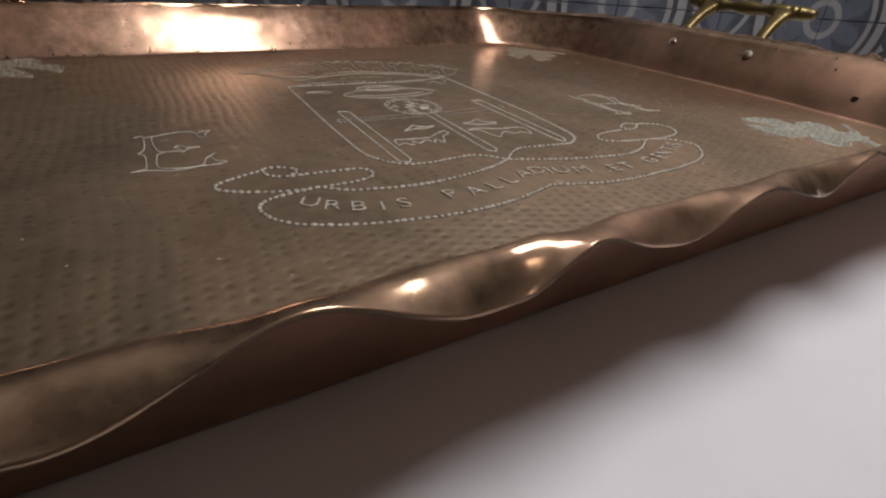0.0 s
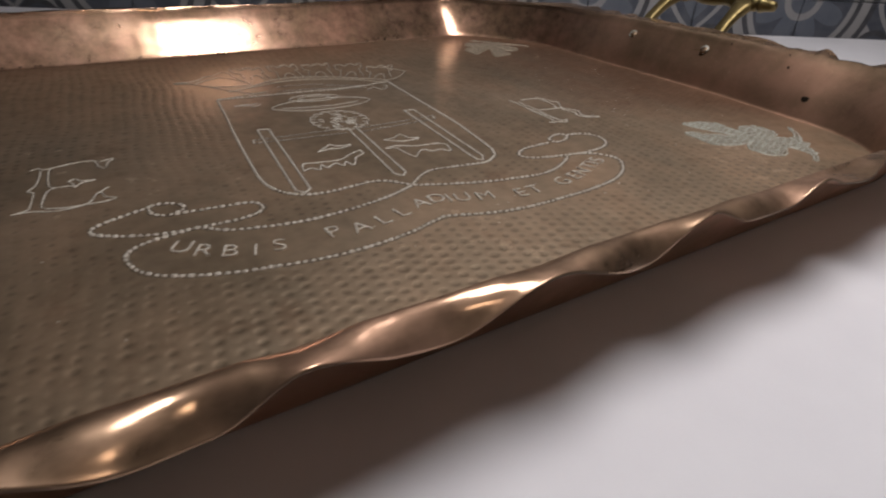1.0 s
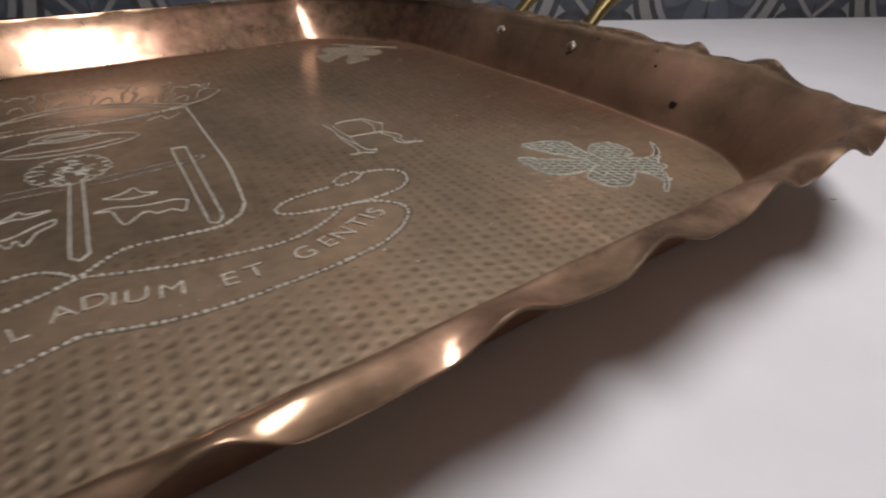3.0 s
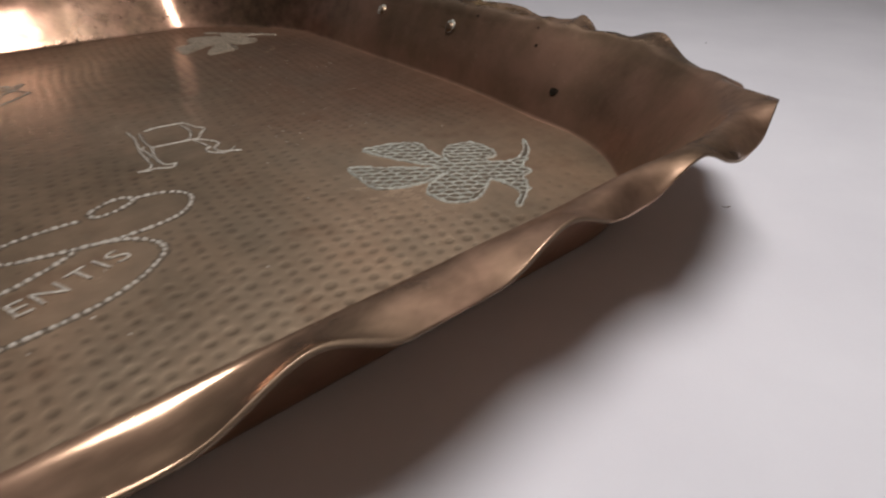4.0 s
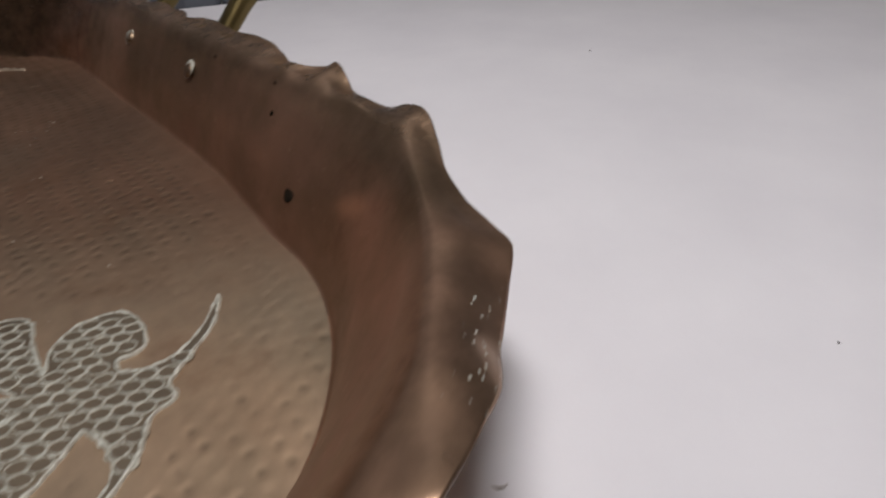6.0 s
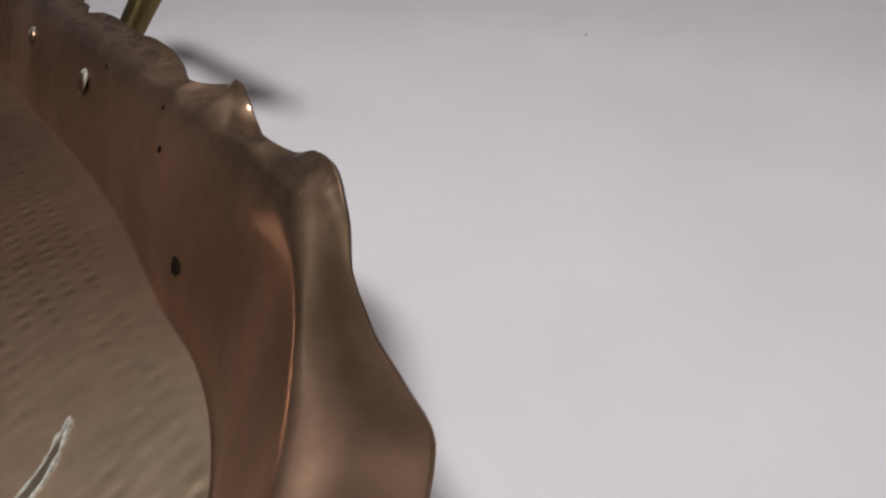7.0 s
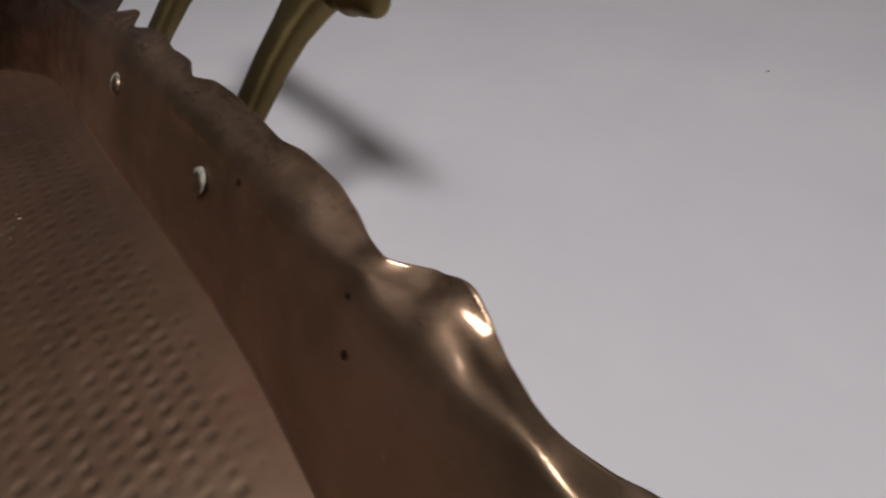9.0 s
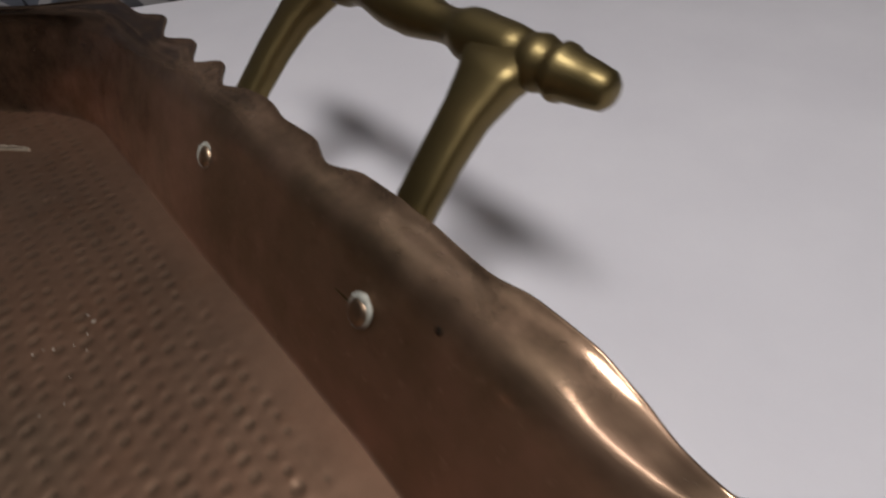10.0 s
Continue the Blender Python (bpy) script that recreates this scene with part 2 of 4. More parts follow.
def make_tile():
    """Printed cement tile: a quarter of a ringed rosette at one corner, curls and pointed leaves at the far edges. Local x and z run 0 to 0.15."""
    m, nt, b = material("patterned_tile")
    tc = nt.nodes.new("ShaderNodeTexCoord")
    sep = nt.nodes.new("ShaderNodeSeparateXYZ")
    link(nt, tc.outputs["Object"], sep.inputs[0])
    x, z = val(nt, "MULTIPLY", sep.outputs[0], 10.0), val(nt, "MULTIPLY", sep.outputs[2], 10.0)
    r = val(nt, "SQRT", val(nt, "ADD", val(nt, "MULTIPLY", x, x), val(nt, "MULTIPLY", z, z)))
    ang = val(nt, "ARCTAN2", z, x)
    white, slate, pale, dark = (0.26, 0.25, 0.248), (0.045, 0.052, 0.070), (0.088, 0.10, 0.126), (0.027, 0.027, 0.032)

    def less(a, k):
        return val(nt, "LESS_THAN", a, k)

    def band(a, lo, hi):
        return val(nt, "MULTIPLY", val(nt, "GREATER_THAN", a, lo), val(nt, "LESS_THAN", a, hi))

    # petals of the rosette: eight in the round, two in each quarter
    pet = val(nt, "ABSOLUTE", val(nt, "SINE", val(nt, "MULTIPLY", ang, 4.0)))
    reach = val(nt, "ADD", val(nt, "MULTIPLY", pet, 0.38), 0.30)
    inside = val(nt, "LESS_THAN", r, reach)
    # far edges: pointed leaf round (1.5, 0) and (0, 1.5), curls round (1.5, 1.5)
    ex, ez = val(nt, "SUBTRACT", 1.5, x), val(nt, "SUBTRACT", 1.5, z)

    def almond(a, c):
        return val(nt, "ADD", val(nt, "MULTIPLY", a, 2.9), val(nt, "POWER", val(nt, "MULTIPLY", c, 2.3), 1.5))

    la, lb = almond(ex, z), almond(ez, x)
    leaf = val(nt, "MINIMUM", la, lb)
    rc = val(nt, "SQRT", val(nt, "ADD", val(nt, "MULTIPLY", ex, ex), val(nt, "MULTIPLY", ez, ez)))
    curl_a = val(nt, "SQRT", val(nt, "ADD", val(nt, "POWER", val(nt, "SUBTRACT", ex, 0.30), 2.0), val(nt, "POWER", val(nt, "SUBTRACT", z, 0.62), 2.0)))
    curl_b = val(nt, "SQRT", val(nt, "ADD", val(nt, "POWER", val(nt, "SUBTRACT", ez, 0.30), 2.0), val(nt, "POWER", val(nt, "SUBTRACT", x, 0.62), 2.0)))
    curl = val(nt, "MINIMUM", curl_a, curl_b)

    col = mix(nt, less(leaf, 1.9), white, slate)
    col = mix(nt, band(leaf, 1.0, 1.22), col, white)
    col = mix(nt, less(leaf, 0.62), col, pale)
    col = mix(nt, less(curl, 0.27), col, dark)
    col = mix(nt, less(curl, 0.20), col, slate)
    col = mix(nt, band(curl, 0.07, 0.13), col, pale)
    col = mix(nt, less(rc, 0.42), col, slate)
    col = mix(nt, band(rc, 0.20, 0.28), col, white)
    col = mix(nt, less(r, 1.06), col, dark)
    col = mix(nt, less(r, 0.98), col, white)
    col = mix(nt, less(r, 0.85), col, dark)
    col = mix(nt, less(r, 0.78), col, white)
    col = mix(nt, less(r, 0.70), col, slate)
    col = mix(nt, val(nt, "MULTIPLY", inside, less(r, 0.66)), col, pale)
    col = mix(nt, less(r, 0.27), col, white)
    col = mix(nt, less(r, 0.18), col, pale)
    n = noise_tex(nt, 60.0, 5.0)
    col = mix(nt, val(nt, "MULTIPLY", scaled(nt, n, 0.0, 1.0), 0.22), col, (0.22, 0.22, 0.228))
    link(nt, col, b.inputs["Base Color"])
    link(nt, scaled(nt, n, 0.35, 0.5), b.inputs["Roughness"])
    return m


TILE = make_tile()


# ---- mesh helpers ----
def part(name, data, mat, parent=None, label=""):
    """Links a bmesh or a mesh as one object under a thing or a part."""
    if isinstance(data, bmesh.types.BMesh):
        me = bpy.data.meshes.new(name)
        data.to_mesh(me)
        data.free()
    else:
        me = data
    if mat is not None and not me.materials:
        me.materials.append(mat)
    ob = new(name, me)
    if parent is not None:
        ob.parent = parent
    if label:
        tagged(ob, label)
    return ob


def smooth(ob):
    ob.data.polygons.foreach_set("use_smooth", [True] * len(ob.data.polygons))
    return ob


def grid_mesh(name, co, rows, cols, wrap=False):
    """A mesh from a (rows x cols) array of places; wrap closes the columns."""
    me = bpy.data.meshes.new(name)
    n = rows * cols
    i = np.arange(n).reshape(rows, cols)
    if wrap:
        a, b = i[:-1, :], np.roll(i, -1, axis=1)[:-1, :]
        c, d = np.roll(i, -1, axis=1)[1:, :], i[1:, :]
    else:
        a, b, c, d = i[:-1, :-1], i[:-1, 1:], i[1:, 1:], i[1:, :-1]
    quads = np.stack([a, b, c, d], axis=-1).reshape(-1, 4)
    me.vertices.add(n)
    me.vertices.foreach_set("co", np.asarray(co, dtype=np.float32).ravel())
    me.loops.add(quads.size)
    me.loops.foreach_set("vertex_index", quads.ravel().astype(np.int32))
    me.polygons.add(len(quads))
    me.polygons.foreach_set("loop_start", np.arange(0, quads.size, 4, dtype=np.int32))
    me.polygons.foreach_set("use_smooth", np.ones(len(quads), dtype=bool))
    me.update(calc_edges=True)
    return me


def box(bm, lo, hi):
    vs = [bm.verts.new((x, y, z)) for x in (lo[0], hi[0]) for y in (lo[1], hi[1]) for z in (lo[2], hi[2])]
    for f in ((0, 1, 3, 2), (4, 6, 7, 5), (0, 4, 5, 1), (2, 3, 7, 6), (0, 2, 6, 4), (1, 5, 7, 3)):
        bm.faces.new([vs[k] for k in f])


def bevelled_box(lo, hi, width, segments=2):
    bm = bmesh.new()
    box(bm, lo, hi)
    bmesh.ops.bevel(bm, geom=bm.edges[:], offset=width, segments=segments, affect="EDGES", profile=0.5)
    bmesh.ops.recalc_face_normals(bm, faces=bm.faces[:])
    return bm


def spline(points, step=0.0012, closed=False):
    """Even points along a smooth curve through the given ones (decimetres in, metres out)."""
    p = np.array(points, float) / 10
    k = len(p)
    get = (lambda j: p[j % k]) if closed else (lambda j: p[min(max(j, 0), k - 1)])
    out = []
    for j in range(k if closed else k - 1):
        a, b, c, d = get(j - 1), get(j), get(j + 1), get(j + 2)
        for t in np.linspace(0, 1, 14, endpoint=False):
            out.append(0.5 * (2 * b + (c - a) * t + (2 * a - 5 * b + 4 * c - d) * t ** 2 + (3 * b - a - 3 * c + d) * t ** 3))
    out.append(p[0] if closed else p[-1])
    out = np.array(out)
    lens = np.r_[0, np.cumsum(np.hypot(*np.diff(out, axis=0).T))]
    n = max(2, int(lens[-1] / step))
    at = np.linspace(0, lens[-1], n + 1)
    return np.stack([np.interp(at, lens, out[:, 0]), np.interp(at, lens, out[:, 1])], axis=1)


def straight(points, step=0.0012):
    p = np.array(points, float) / 10
    lens = np.r_[0, np.cumsum(np.hypot(*np.diff(p, axis=0).T))]
    at = np.linspace(0, lens[-1], max(2, int(lens[-1] / step)) + 1)
    return np.stack([np.interp(at, lens, p[:, 0]), np.interp(at, lens, p[:, 1])], axis=1)


def ridge(bm, pts, width=0.0009, height=0.0005, z=0.0, wobble=0.25):
    """A low hand-chased ridge along the points."""
    n = len(pts)
    tan = np.gradient(pts, axis=0)
    tan /= np.maximum(np.hypot(tan[:, 0], tan[:, 1]), 1e-9)[:, None]
    nor = np.stack([-tan[:, 1], tan[:, 0]], axis=1)
    rows = []
    for i in range(n):
        w = width * (1 + wobble * (random.random() - 0.5) * 2)
        h = height * (1 + wobble * (random.random() - 0.5) * 2)
        j = nor[i] * (random.random() - 0.5) * width * wobble
        rows.append([bm.verts.new((pts[i][0] + j[0] + nor[i][0] * o * w, pts[i][1] + j[1] + nor[i][1] * o * w, z + k * h))
                     for o, k in ((-1, -0.5), (-0.6, 0.75), (0, 1.0), (0.6, 0.75), (1, -0.5))])
    for a, b in zip(rows, rows[1:]):
        for k in range(4):
            bm.faces.new((a[k], a[k + 1], b[k + 1], b[k])).smooth = True


def bead_mesh():
    """One punched bead, a little longer along its line."""
    bm = bmesh.new()
    rings = [[bm.verts.new((math.cos(a * math.pi / 4) * 1.3 * rr, math.sin(a * math.pi / 4) * 0.85 * rr, hh)) for a in range(8)] for rr, hh in ((1.0, -0.3), (0.85, 0.45), (0.45, 0.75))]
    for r0, r1 in zip(rings, rings[1:]):
        for a in range(8):
            bm.faces.new((r0[a], r0[(a + 1) % 8], r1[(a + 1) % 8], r1[a])).smooth = True
    bm.faces.new(rings[-1]).smooth = True
    me = bpy.data.meshes.new("bead")
    bm.to_mesh(me)
    bm.free()
    me.materials.append(CHASED)
    return me


BEAD = bead_mesh()


def beads(parent, pts, pitch=0.0030, size=0.0010):
    """A row of punched beads along the points, each a piece of its own."""
    lens = np.r_[0, np.cumsum(np.hypot(*np.diff(pts, axis=0).T))]
    for s in np.arange(pitch / 2, lens[-1], pitch):
        s += (random.random() - 0.5) * pitch * 0.2
        c, a, b = ([np.interp(s + d, lens, pts[:, k]) for k in (0, 1)] for d in (0.0, -0.0005, 0.0005))
        k = size * random.uniform(0.8, 1.2)
        ob = new("bead", BEAD)
        ob.parent = parent
        ob.matrix_local = Matrix.LocRotScale((c[0], c[1], 0.0), Euler((0, 0, math.atan2(b[1] - a[1], b[0] - a[0]))), (k, k, k))


def lathe(bm, profile, origin, axis, seg=28):
    """A turned shape: (along, radius) pairs in metres round an axis through origin."""
    ax = Vector(axis).normalized()
    u = ax.orthogonal().normalized()
    v = ax.cross(u)
    rings = []
    for s, r in profile:
        c = Vector(origin) + ax * s
        rings.append([bm.verts.new(c + (u * math.cos(2 * math.pi * k / seg) + v * math.sin(2 * math.pi * k / seg)) * r) for k in range(seg)])
    for a, b in zip(rings, rings[1:]):
        for k in range(seg):
            bm.faces.new((a[k], a[(k + 1) % seg], b[(k + 1) % seg], b[k])).smooth = True
    bm.faces.new(rings[0][::-1])
    bm.faces.new(rings[-1])


# ---- the room: its walls stand square to the tiled wall, not to the tray ----
TURN = math.atan2(-0.443, 0.897)
ROOM = Matrix.Translation((0.605, 0.300, 0)) @ Matrix.Rotation(TURN, 4, "Z")   # origin on the tiled face at table height, x along it, y into the wall


def setting(name, bm, mat, label, category):
    ob = part(name, bm, mat)
    ob.matrix_world = ROOM
    return tagged(ob, label, category, kind="structure")


def slab(lo, hi):
    bm = bmesh.new()
    box(bm, lo, hi)
    bmesh.ops.recalc_face_normals(bm, faces=bm.faces[:])
    return bm


FLOOR_Z = -0.78
wall_back = setting("wall_north", slab((-2.6, 0.008, FLOOR_Z), (2.0, 0.13, CEIL)), PLASTER, "grey plastered wall behind the patterned tiles", "wall")
setting("wall_south", slab((-2.6, -3.12, FLOOR_Z), (2.0, -3.0, CEIL)), PLASTER, "plain grey plastered wall", "wall")
setting("wall_west", slab((-2.72, -3.0, FLOOR_Z), (-2.6, 0.0, CEIL)), PALE_WALL, "plain unseen wall, paler to brighten the copper's reflections", "wall")
setting("wall_east", slab((2.0, -3.0, FLOOR_Z), (2.12, 0.0, CEIL)), PLASTER, "plain grey plastered wall", "wall")
setting("floor", slab((-2.72, -3.12, FLOOR_Z - 0.1), (2.12, 0.13, FLOOR_Z)), FLOORING, "plain brown room floor", "floor")
setting("ceiling", slab((-2.72, -3.12, CEIL), (2.12, 0.13, CEIL + 0.1)), CEILING, "plain grey painted ceiling", "ceiling")

# white table pushed against the tiles
table = new("table")
table.matrix_world = ROOM
tagged(table, "white laminate table pushed against the patterned tile wall", "table")
top = part("tabletop", bevelled_box((-1.6, -1.5, TOP - 0.03), (1.0, -0.001, TOP), 0.002), LAMINATE, table)
for lx in (-1.5, 0.9):
    for ly in (-1.42, -0.08):
        part("leg", bevelled_box((lx - 0.03, ly - 0.03, FLOOR_Z), (lx + 0.03, ly + 0.03, TOP - 0.03), 0.003), ENAMEL, table)

# long pendant lamp over the table
lamp = new("pendant_lamp")
lamp.location = LAMP
tagged(lamp, "glowing white box pendant lamp hanging over the table", "lamp")
part("shade", bevelled_box((-0.135, -0.26, 0.006), (0.135, 0.26, 0.08), 0.006), SIDE_FILL, lamp)
part("diffuser", bevelled_box((-0.127, -0.252, 0.002), (0.127, 0.252, 0.0055), 0.001), GLOW, lamp)
for ly in (-0.16, 0.16):
    bm = bmesh.new()
    lathe(bm, [(0.08, 0.002), (CEIL - LAMP.z, 0.002)], (0, ly, 0), (0, 0, 1), 10)
    part("cable", bm, ENAMEL, lamp)

# unseen round opal lamp further into the room; its warm glow also fills shadows
globe = new("globe_lamp")
globe.location = GLOBE
tagged(globe, "unseen round warm white opal glass globe lamp on a cable, filling the shadows", "lamp")
bm = bmesh.new()
bmesh.ops.create_uvsphere(bm, u_segments=32, v_segments=16, radius=0.11)
smooth(part("shade", bm, OPAL, globe))
bm = bmesh.new()
lathe(bm, [(0.103, 0.028), (0.135, 0.026), (0.140, 0.004), (CEIL - GLOBE.z, 0.003)], (0, 0, 0), (0, 0, 1), 16)
part("cable", bm, ENAMEL, globe)

# ---- the copper tray ----
tray = new("serving_tray")
tagged(tray, "old hammered copper serving tray with brass handles and chased crest", "tray")

CX, CY, HX, HY, R = 0.0, 0.133, 0.3065, 0.223, 0.075


def square_off(x, y):
    """The hand-made tray is out of square: both long sides run askew, and the far handle-side corner is cut rounder."""
    t = (y - CY) / HY
    beyond = (np.sqrt((x - 0.222) ** 2 + 0.0001) + x - 0.222) / 2
    xc = np.clip(x, -0.26, 0.36)
    back = np.clip(t, 0, 1) ** 2 * (0.12 * xc + 0.1 * xc ** 2 - 0.021 - 0.66 * beyond)
    front = np.clip(-t, 0, 1) ** 2 * np.clip(0.0185 - 0.0523 * x, 0, 0.030) * np.clip((0.325 - x) / 0.05, 0, 1)
    return y + back - front


def bow(x, y):
    """The floor's edge on the handle side bows out beside the handle and is drawn in at the near corner."""
    at = np.array([-0.09, -0.05, -0.03, -0.003, 0.01, 0.03, 0.05, 0.08, 0.12, 0.18, 0.25])
    by = np.array([-1.2, -2.2, -2.6, -2.6, -1.2, 0.6, 2.2, 3.0, 2.4, 0.5, 0.0]) / 1000
    return np.clip((x - 0.20) / 0.10, 0, 1) * np.interp(y, at, by)


# perimeter of the floor: place, outward direction and running length
def perimeter(count):
    ax, ay = HX - R, HY - R
    arc = R * math.pi / 2
    lens = [2 * ax, arc, 2 * ay, arc, 2 * ax, arc, 2 * ay, arc]
    total = sum(lens)
    out = []
    for s in np.linspace(0, total, count, endpoint=False):
        k, u = 0, s
        while u > lens[k]:
            u -= lens[k]
            k += 1
        side, round_ = k // 2, k % 2
        turn = side * math.pi / 2
        c, d = math.cos(turn), math.sin(turn)
        a, b = (ax, ay) if side % 2 == 0 else (ay, ax)
        if round_:
            t = u / R
            p = (a + R * math.sin(t), -b - R * math.cos(t))
            n = (math.sin(t), -math.cos(t))
        else:
            p, n = (-a + u, -b - R), (0.0, -1.0)
        out.append((CX + p[0] * c - p[1] * d, CY + p[0] * d + p[1] * c, n[0] * c - n[1] * d, n[0] * d + n[1] * c, s))
    return np.array(out), total


M = 1600
PER, TOTAL = perimeter(M)
AX, AY, ARC = HX - R, HY - R, R * math.pi / 2

# scalloped lip, (place, reach beyond the floor's edge, height of the edge) at every crest and hollow of the ruffle
# along the front, by x in centimetres
RUFFLE = [(-22.8, 37.5, 40.0), (-20.0, 37.0, 48.0), (-17.4, 39.5, 41.0), (-14.6, 37.0, 48.2), (-12.4, 40.2, 42.0), (-11.0, 37.8, 39.2), (-9.4, 38.0, 47.0), (-7.6, 37.4, 41.0), (-6.4, 36.6, 38.8),
          (-3.6, 36.6, 46.5), (-1.7, 38.6, 42.0), (-0.5, 36.6, 39.4), (2.2, 34.8, 47.4), (3.4, 38.4, 43.4), (6.0, 36.8, 41.4), (7.7, 36.8, 47.4), (8.9, 38.2, 44.0), (10.6, 38.4, 42.2),
          (12.6, 35.4, 45.8), (13.9, 40.2, 43.8), (15.8, 39.2, 42.6), (17.7, 37.0, 47.2), (19.1, 38.4, 42.4), (20.4, 36.8, 40.4), (22.3, 37.0, 46.4)]
# round the dented corner, by degrees
CORNER = [(3, 38.6, 40.6), (8, 37.6, 38.4), (14, 38.2, 39.4), (20, 38.5, 46.2), (25, 39.4, 44.4), (28.5, 40.0, 41.4), (31, 39.4, 39.2), (34, 38.4, 36.8), (38, 38.6, 35.4), (42, 39.2, 34.6), (47, 40.6, 36.0), (51, 37.2, 36.2),
          (56, 33.2, 36.8), (62, 31.6, 38.2), (68, 33.0, 40.4), (74, 34.0, 44.0), (79, 33.4, 42.2), (83, 31.2, 39.6), (87, 29.2, 40.6)]
# along the handle side, by y in centimetres
SIDE = [(-1.1, 31.6, 39.2), (-0.7, 33.0, 38.6), (-0.1, 34.6, 42.0), (0.6, 35.9, 44.2), (1.3, 35.6, 41.4), (1.85, 33.0, 41.0), (2.3, 30.2, 41.8), (3.1, 31.6, 40.6), (4.0, 34.0, 41.2), (5.0, 35.3, 43.0), (6.2, 35.2, 43.4),
        (7.2, 33.6, 43.2), (8.3, 34.6, 42.2), (9.2, 35.4, 42.0), (10.2, 35.0, 43.2), (11.4, 34.8, 42.6), (12.6, 31.4, 42.0), (13.8, 34.6, 42.6), (15.2, 34.0, 42.2), (16.4, 35.6, 42.6), (17.7, 34.0, 42.2), (18.6, 30.4, 41.8),
        (20.0, 36.0, 42.8), (21.2, 30.4, 41.6), (22.8, 36.2, 42.8), (24.6, 30.6, 41.6)]
lip = [(AX + x / 100, e, z) for x, e, z in RUFFLE] + [(2 * AX + a / 90 * ARC, e, z) for a, e, z in CORNER] + [(2 * AX + ARC + y / 100 - (CY - AY), e, z) for y, e, z in SIDE]
s = lip[-1][0] + 0.020
while s < TOTAL + lip[0][0] - 0.05:
    lip += [(s, random.uniform(35.5, 37.0), random.uniform(42.2, 43.4)), (s + random.uniform(0.018, 0.024), random.uniform(31.5, 33.0), random.uniform(41.2, 42.6))]
    s += random.uniform(0.042, 0.052)
lip = np.array([(lip[-1][0] - TOTAL, *lip[-1][1:])] + lip + [(lip[0][0] + TOTAL, *lip[0][1:])])
lip[:, 1:] /= 1000
front_lip = np.clip((2 * AX - lip[:, 0]) / 0.02, 0, 1) * (lip[:, 0] > -0.01)
lip[:, 1] -= 0.0012 * front_lip
lip[:, 2] -= 0.0014 * front_lip


def glide(at, keys, values):
    """A smooth curve through the keys that never overshoots them."""
    h, slope = np.diff(keys), np.diff(values) / np.diff(keys)
    m = np.r_[slope[0], np.where(slope[:-1] * slope[1:] > 0, 2 * slope[:-1] * slope[1:] / (slope[:-1] + slope[1:] + 1e-12), 0), slope[-1]]
    k = np.clip(np.searchsorted(keys, at, side="right") - 1, 0, len(h) - 1)
    t = (at - keys[k]) / h[k]
    return (1 + 2 * t) * (1 - t) ** 2 * values[k] + t * (1 - t) ** 2 * h[k] * m[k] + t * t * (3 - 2 * t) * values[k + 1] + t * t * (t - 1) * h[k] * m[k + 1]


reach, rise = glide(PER[:, 4], lip[:, 0], lip[:, 1]), glide(PER[:, 4], lip[:, 0], lip[:, 2])

wall = [(-0.005, -0.0004), (-0.0006, -0.0002), (0.0004, 0.0003), (0.0012, 0.0018), (0.0030, 0.0066), (0.0056, 0.0125), (0.0090, 0.0190), (0.0128, 0.0248), (0.0162, 0.0296), (0.0192, 0.0336), (0.0222, 0.0374), (0.0246, 0.0401), (0.0265, 0.0417)]
LIP = (0.10, 0.21, 0.33, 0.45, 0.57, 0.69, 0.80, 0.90, 0.96, 1.0)
side_w = np.clip((np.abs(PER[:, 2]) - 0.35) / 0.5, 0, 1)
back_w = np.clip((PER[:, 3] - 0.3) / 0.6, 0, 1)
front_w = np.clip((-PER[:, 3] - 0.3) / 0.6, 0, 1)
NEAR_SIDE = {8: (0.0160, 0.0296), 9: (0.0186, 0.0333), 10: (0.0206, 0.0360), 11: (0.0222, 0.0380), 12: (0.0236, 0.0394)}   # the handle sides roll over sooner
corner_w = np.exp(-((np.degrees(np.arctan2(PER[:, 2], -PER[:, 3])) - 52) / 15) ** 2)
rolled = np.interp(PER[:, 0], [0.035, 0.065, 0.17, 0.20], [1.0, 0.2, 0.2, 0.85])     # the front lip is rolled over but for a flatter stretch
BACK = [(0.0, 0.0), (0.0014, 0.0016), (0.0035, 0.0044), (0.0066, 0.0086), (0.0099, 0.0132), (0.0130, 0.0176), (0.0158, 0.0217), (0.0183, 0.0256), (0.0205, 0.0294), (0.0223, 0.0328), (0.0236, 0.0354), (0.0246, 0.0375)]   # the far wall leans out more evenly
rows = []
dent = np.array([noise.noise(Vector((p[0] * 14, p[1] * 14, 3.1))) for p in PER])
knock = np.array([noise.noise(Vector((p[0] * 46, p[1] * 46, 6.7))) for p in PER])
nick = np.array([noise.noise(Vector((p[0] * 95, p[1] * 95, 8.4))) for p in PER])
